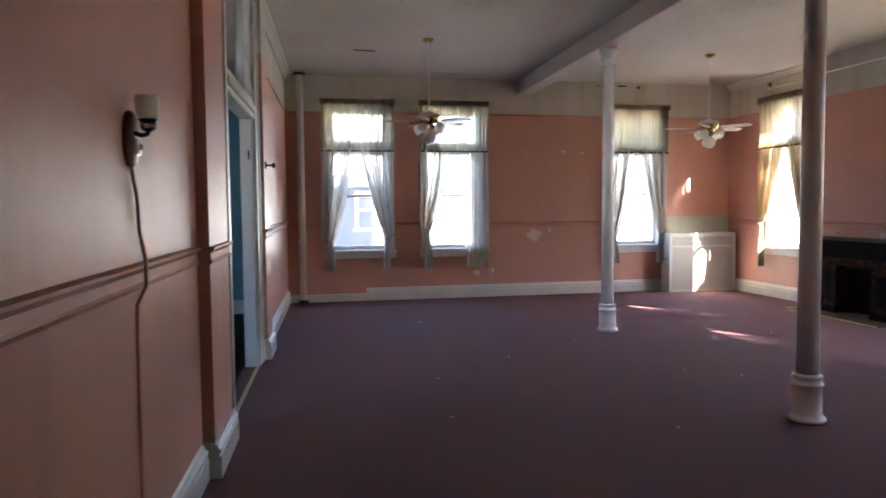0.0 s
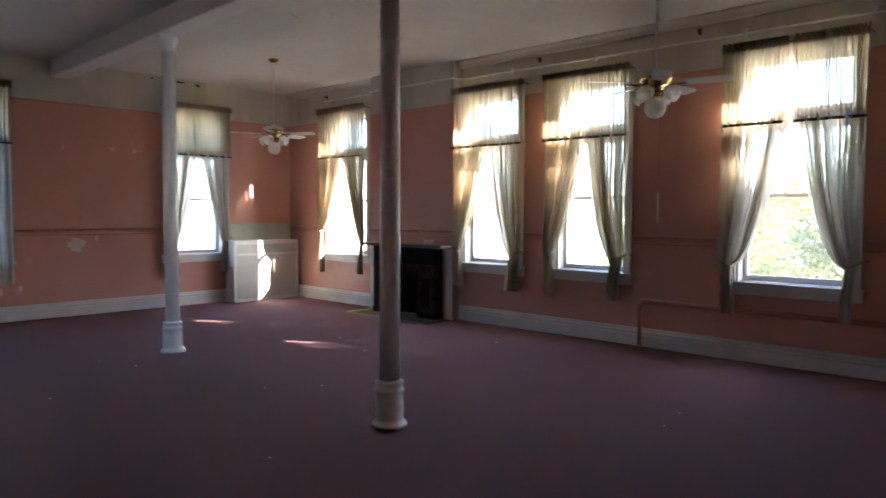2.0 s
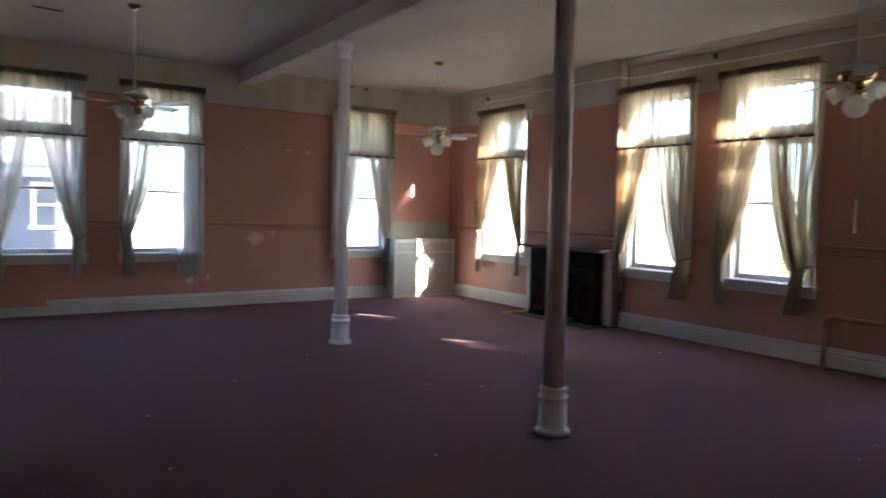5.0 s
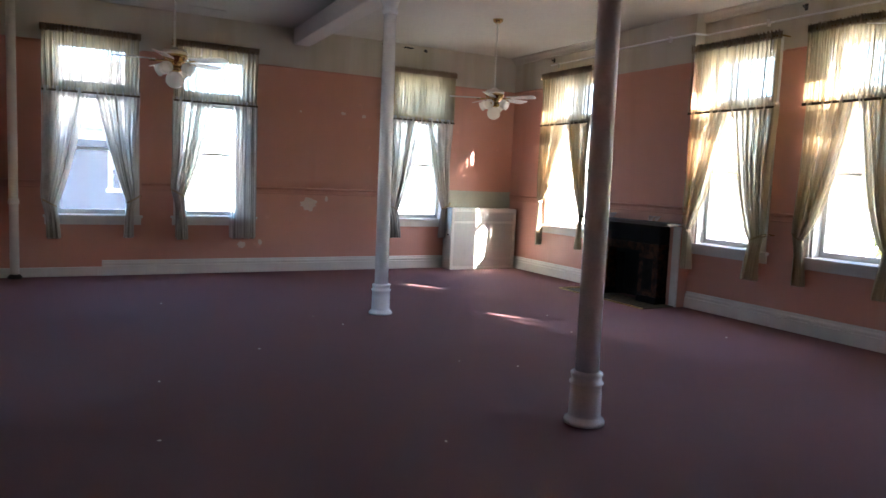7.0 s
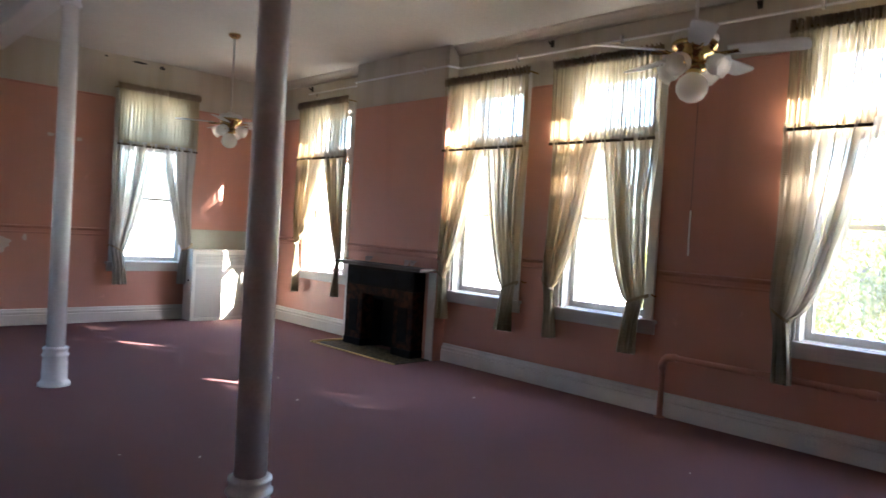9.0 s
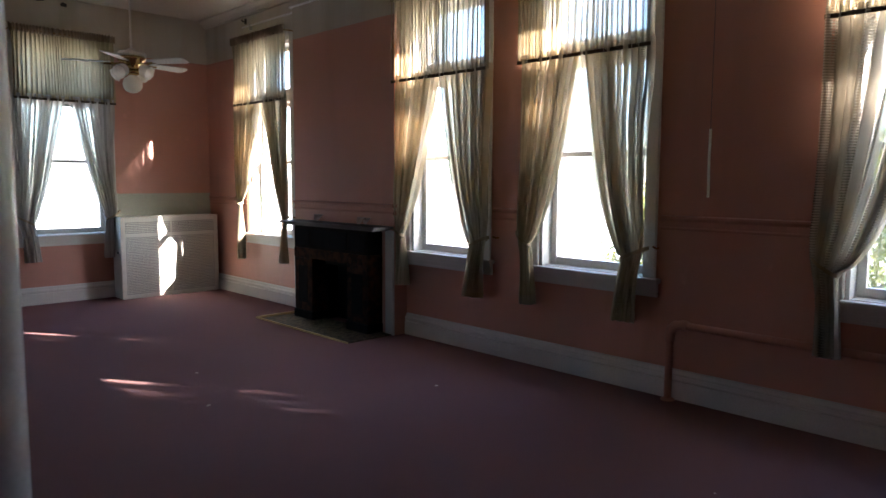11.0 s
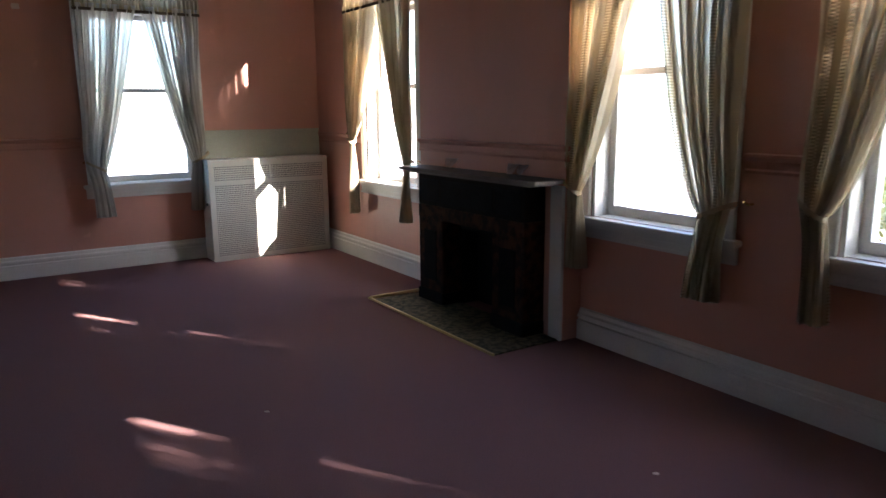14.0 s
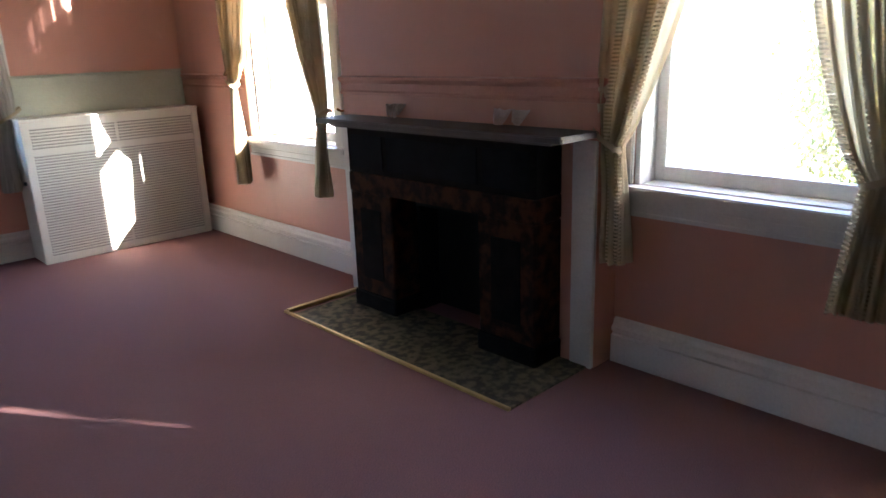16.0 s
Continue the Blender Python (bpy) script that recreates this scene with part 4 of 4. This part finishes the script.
# ---- outlets and floor crumbs ----
for k, mm in enumerate((NORTH @ pose(2.35, -0.038, 0.085), NORTH @ pose(5.10, -0.038, 0.085), EAST @ pose(-2.95, -0.038, 0.09), EAST @ pose(-5.9, -0.038, 0.085))):
    ol = thing("wall_outlet", mm, "small white socket plate set in the baseboard", "outlet", "baseboard outlets")
    part("plate", boxes((-0.055, 0.055, -0.006, 0.0, -0.035, 0.035), bevel=0.003), IVORY, ol)
    for sx in (-0.022, 0.022):
        part("socket", boxes((sx - 0.014, sx + 0.014, -0.009, -0.0062, -0.016, 0.016), bevel=0.002), WHITE, ol)
rng0 = random.Random(77)
for k in range(16):
    bm = bmesh.new()
    bmesh.ops.create_icosphere(bm, subdivisions=1, radius=1)
    for v in bm.verts:
        v.co *= rng0.uniform(0.7, 1.2)
    sz = rng0.uniform(0.005, 0.011)
    cr = part("plaster_crumb", bm, PALE, m=pose(rng0.uniform(1.5, 7.4), rng0.uniform(2.0, 9.5), sz * 0.3, 0, 0, rng0.uniform(0, 180)) @ Matrix.Diagonal((sz * 1.6, sz, sz * 0.5, 1)))
    tagged(cr, "tiny pale crumb of plaster lying on the carpet", "crumb", "crumbs on the carpet")

# ---- outside ----
GROUND = -4.2
fixed("ground", boxes((-900, 900, -900, 900, GROUND - 0.5, GROUND)), PAVING, "pale concrete ground reaching far out", "ground")


def house(m, w, d, wall_h, roof_h):
    h = thing("house", m, "grey-blue clapboard house with white window trim", "house")
    bm = bmesh.new()
    n = int(wall_h / 0.14)
    for k in range(n):
        z0 = k * 0.14
        v = [bm.verts.new(p) for p in ((0, -0.03, z0), (w, -0.03, z0), (w, 0, z0 + 0.14), (0, 0, z0 + 0.14))]
        bm.faces.new(v)
        v2 = [bm.verts.new(p) for p in ((0, -0.03, z0), (w, -0.03, z0), (w, 0, z0), (0, 0, z0))]
        bm.faces.new(v2)
    box(bm, 0, w, 0.002, d, 0, wall_h)
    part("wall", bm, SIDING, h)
    bm = bmesh.new()
    pts = [(-0.4, -0.4, wall_h), (w + 0.4, -0.4, wall_h), (w + 0.4, d + 0.4, wall_h), (-0.4, d + 0.4, wall_h), (-0.4, d / 2, wall_h + roof_h), (w + 0.4, d / 2, wall_h + roof_h)]
    v = [bm.verts.new(p) for p in pts]
    for f in ((0, 1, 5, 4), (2, 3, 4, 5), (0, 4, 3), (1, 2, 5), (3, 2, 1, 0)):
        bm.faces.new([v[i] for i in f])
    part("roof", bm, ROOFING, h)
    part("eave_board", boxes((-0.4, w + 0.4, -0.42, -0.40, wall_h - 0.12, wall_h + 0.08)), WHITE, h)
    for x in (1.6, 4.5, 7.72):
        for z in (1.6, 5.15):
            wi = part("window", boxes((x - 0.55, x + 0.55, -0.07, -0.02, z - 0.1, z), (x - 0.5, x - 0.4, -0.06, -0.02, z, z + 1.1), (x + 0.4, x + 0.5, -0.06, -0.02, z, z + 1.1), (x - 0.4, x + 0.4, -0.06, -0.02, z + 1.0, z + 1.1), (x - 0.4, x + 0.4, -0.055, -0.02, z + 0.5, z + 0.56)), WHITE, h)
            part("pane", boxes((x - 0.4, x + 0.4, -0.045, -0.035, z, z + 1.0)), GLASS, wi)
    return h


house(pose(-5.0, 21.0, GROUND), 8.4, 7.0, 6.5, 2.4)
# Unseen storey above, added so its shadow falls on the neighbouring house.
fixed("shading_upper_storey", boxes((-3.4, XR + THICK_W, -1.9, YF + THICK_W, H + 0.26, 8.6)), SIDING, "plain unseen upper storey added to shade the neighbouring house", "storey")
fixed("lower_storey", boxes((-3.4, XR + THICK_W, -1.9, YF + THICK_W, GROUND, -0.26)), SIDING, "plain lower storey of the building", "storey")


def tree(m, height, spread, seed, leaves, limbs=14, leaf=0.085):
    rng = random.Random(seed)
    t = thing("tree", m, "leafy deciduous tree outside, in view or added for shade", "tree", "garden trees")
    bm = bmesh.new()
    tube([(0, 0, 0), (0.1, 0.05, height * 0.3), (0.0, 0.1, height * 0.6), (0.05, 0, height * 0.9)], 0.22, 8, bm)
    tips = []
    for k in range(limbs):
        a, z = rng.uniform(0, 6.28), height * rng.uniform(0.3, 0.8)
        r = spread * rng.uniform(0.5, 1.0) * (1.15 - 0.6 * z / height)
        tip = Vector((r * math.cos(a), r * math.sin(a), z + height * rng.uniform(0.08, 0.22)))
        tube([(0, 0, z), (tip.x * 0.5, tip.y * 0.5, z + (tip.z - z) * 0.4), tip], 0.06, 6, bm)
        tips.append(tip)
    part("trunk", bm, BARK, t)
    verts, faces = [], []
    clumps = []
    for tip in tips:
        for _ in range(5):
            clumps.append((tip + Vector([rng.gauss(0, 0.22) * spread for _ in range(3)]), spread * rng.uniform(0.14, 0.30)))
    for _ in range(leaves):
        c, r = rng.choice(clumps)
        p = c + Vector([rng.gauss(0, 0.5) * r for _ in range(3)])
        q = Euler([rng.uniform(0, 6.28) for _ in range(3)]).to_matrix()
        s = leaf * rng.uniform(0.7, 1.3)
        i = len(verts)
        verts += [p + q @ Vector(o) * s for o in ((-1, 0, 0), (-0.2, -0.55, 0.1), (1, 0, -0.1), (-0.2, 0.55, 0.1))]
        faces.append((i, i + 1, i + 2, i + 3))
    me = bpy.data.meshes.new("crown")
    me.from_pydata(verts, [], faces)
    me.materials.append(LEAF)
    crown = new("crown", me)
    crown.parent = t
    return t


# Two trees out of view, added to break up sun through the east windows.
tree(pose(14.0, -2.87, GROUND), 11.91, 2.0, 86, 26000, 24)
tree(pose(13.6, -4.15, GROUND), 11.41, 1.2, 582, 26000, 24)
tree(pose(26.0, 9.0, GROUND), 7.0, 3.6, 1, 26000, 20)
tree(pose(24.0, 4.2, GROUND), 7.4, 3.6, 2, 26000, 20)
tree(pose(14.5, 7.05, GROUND), 5.8, 1.3, 8, 40000, 30, 0.04)
tree(pose(27.0, -1.5, GROUND), 7.0, 3.4, 3, 18000, 18)

# ---- hearth tiles last ----
bm = boxes((-0.0443, 0.0443, -0.0625, 0.0625, 0, 0.010), bevel=0.001)
tile_me = mesh_of("tile", bm, HEARTH)
for i in range(6):
    for j in range(13):
        o = new("tile", tile_me)
        o.parent = hearth
        o.matrix_basis = pose(0.064 + i * 0.0895, 0.066 + j * 0.126, 0.0, 0, 0, 0)
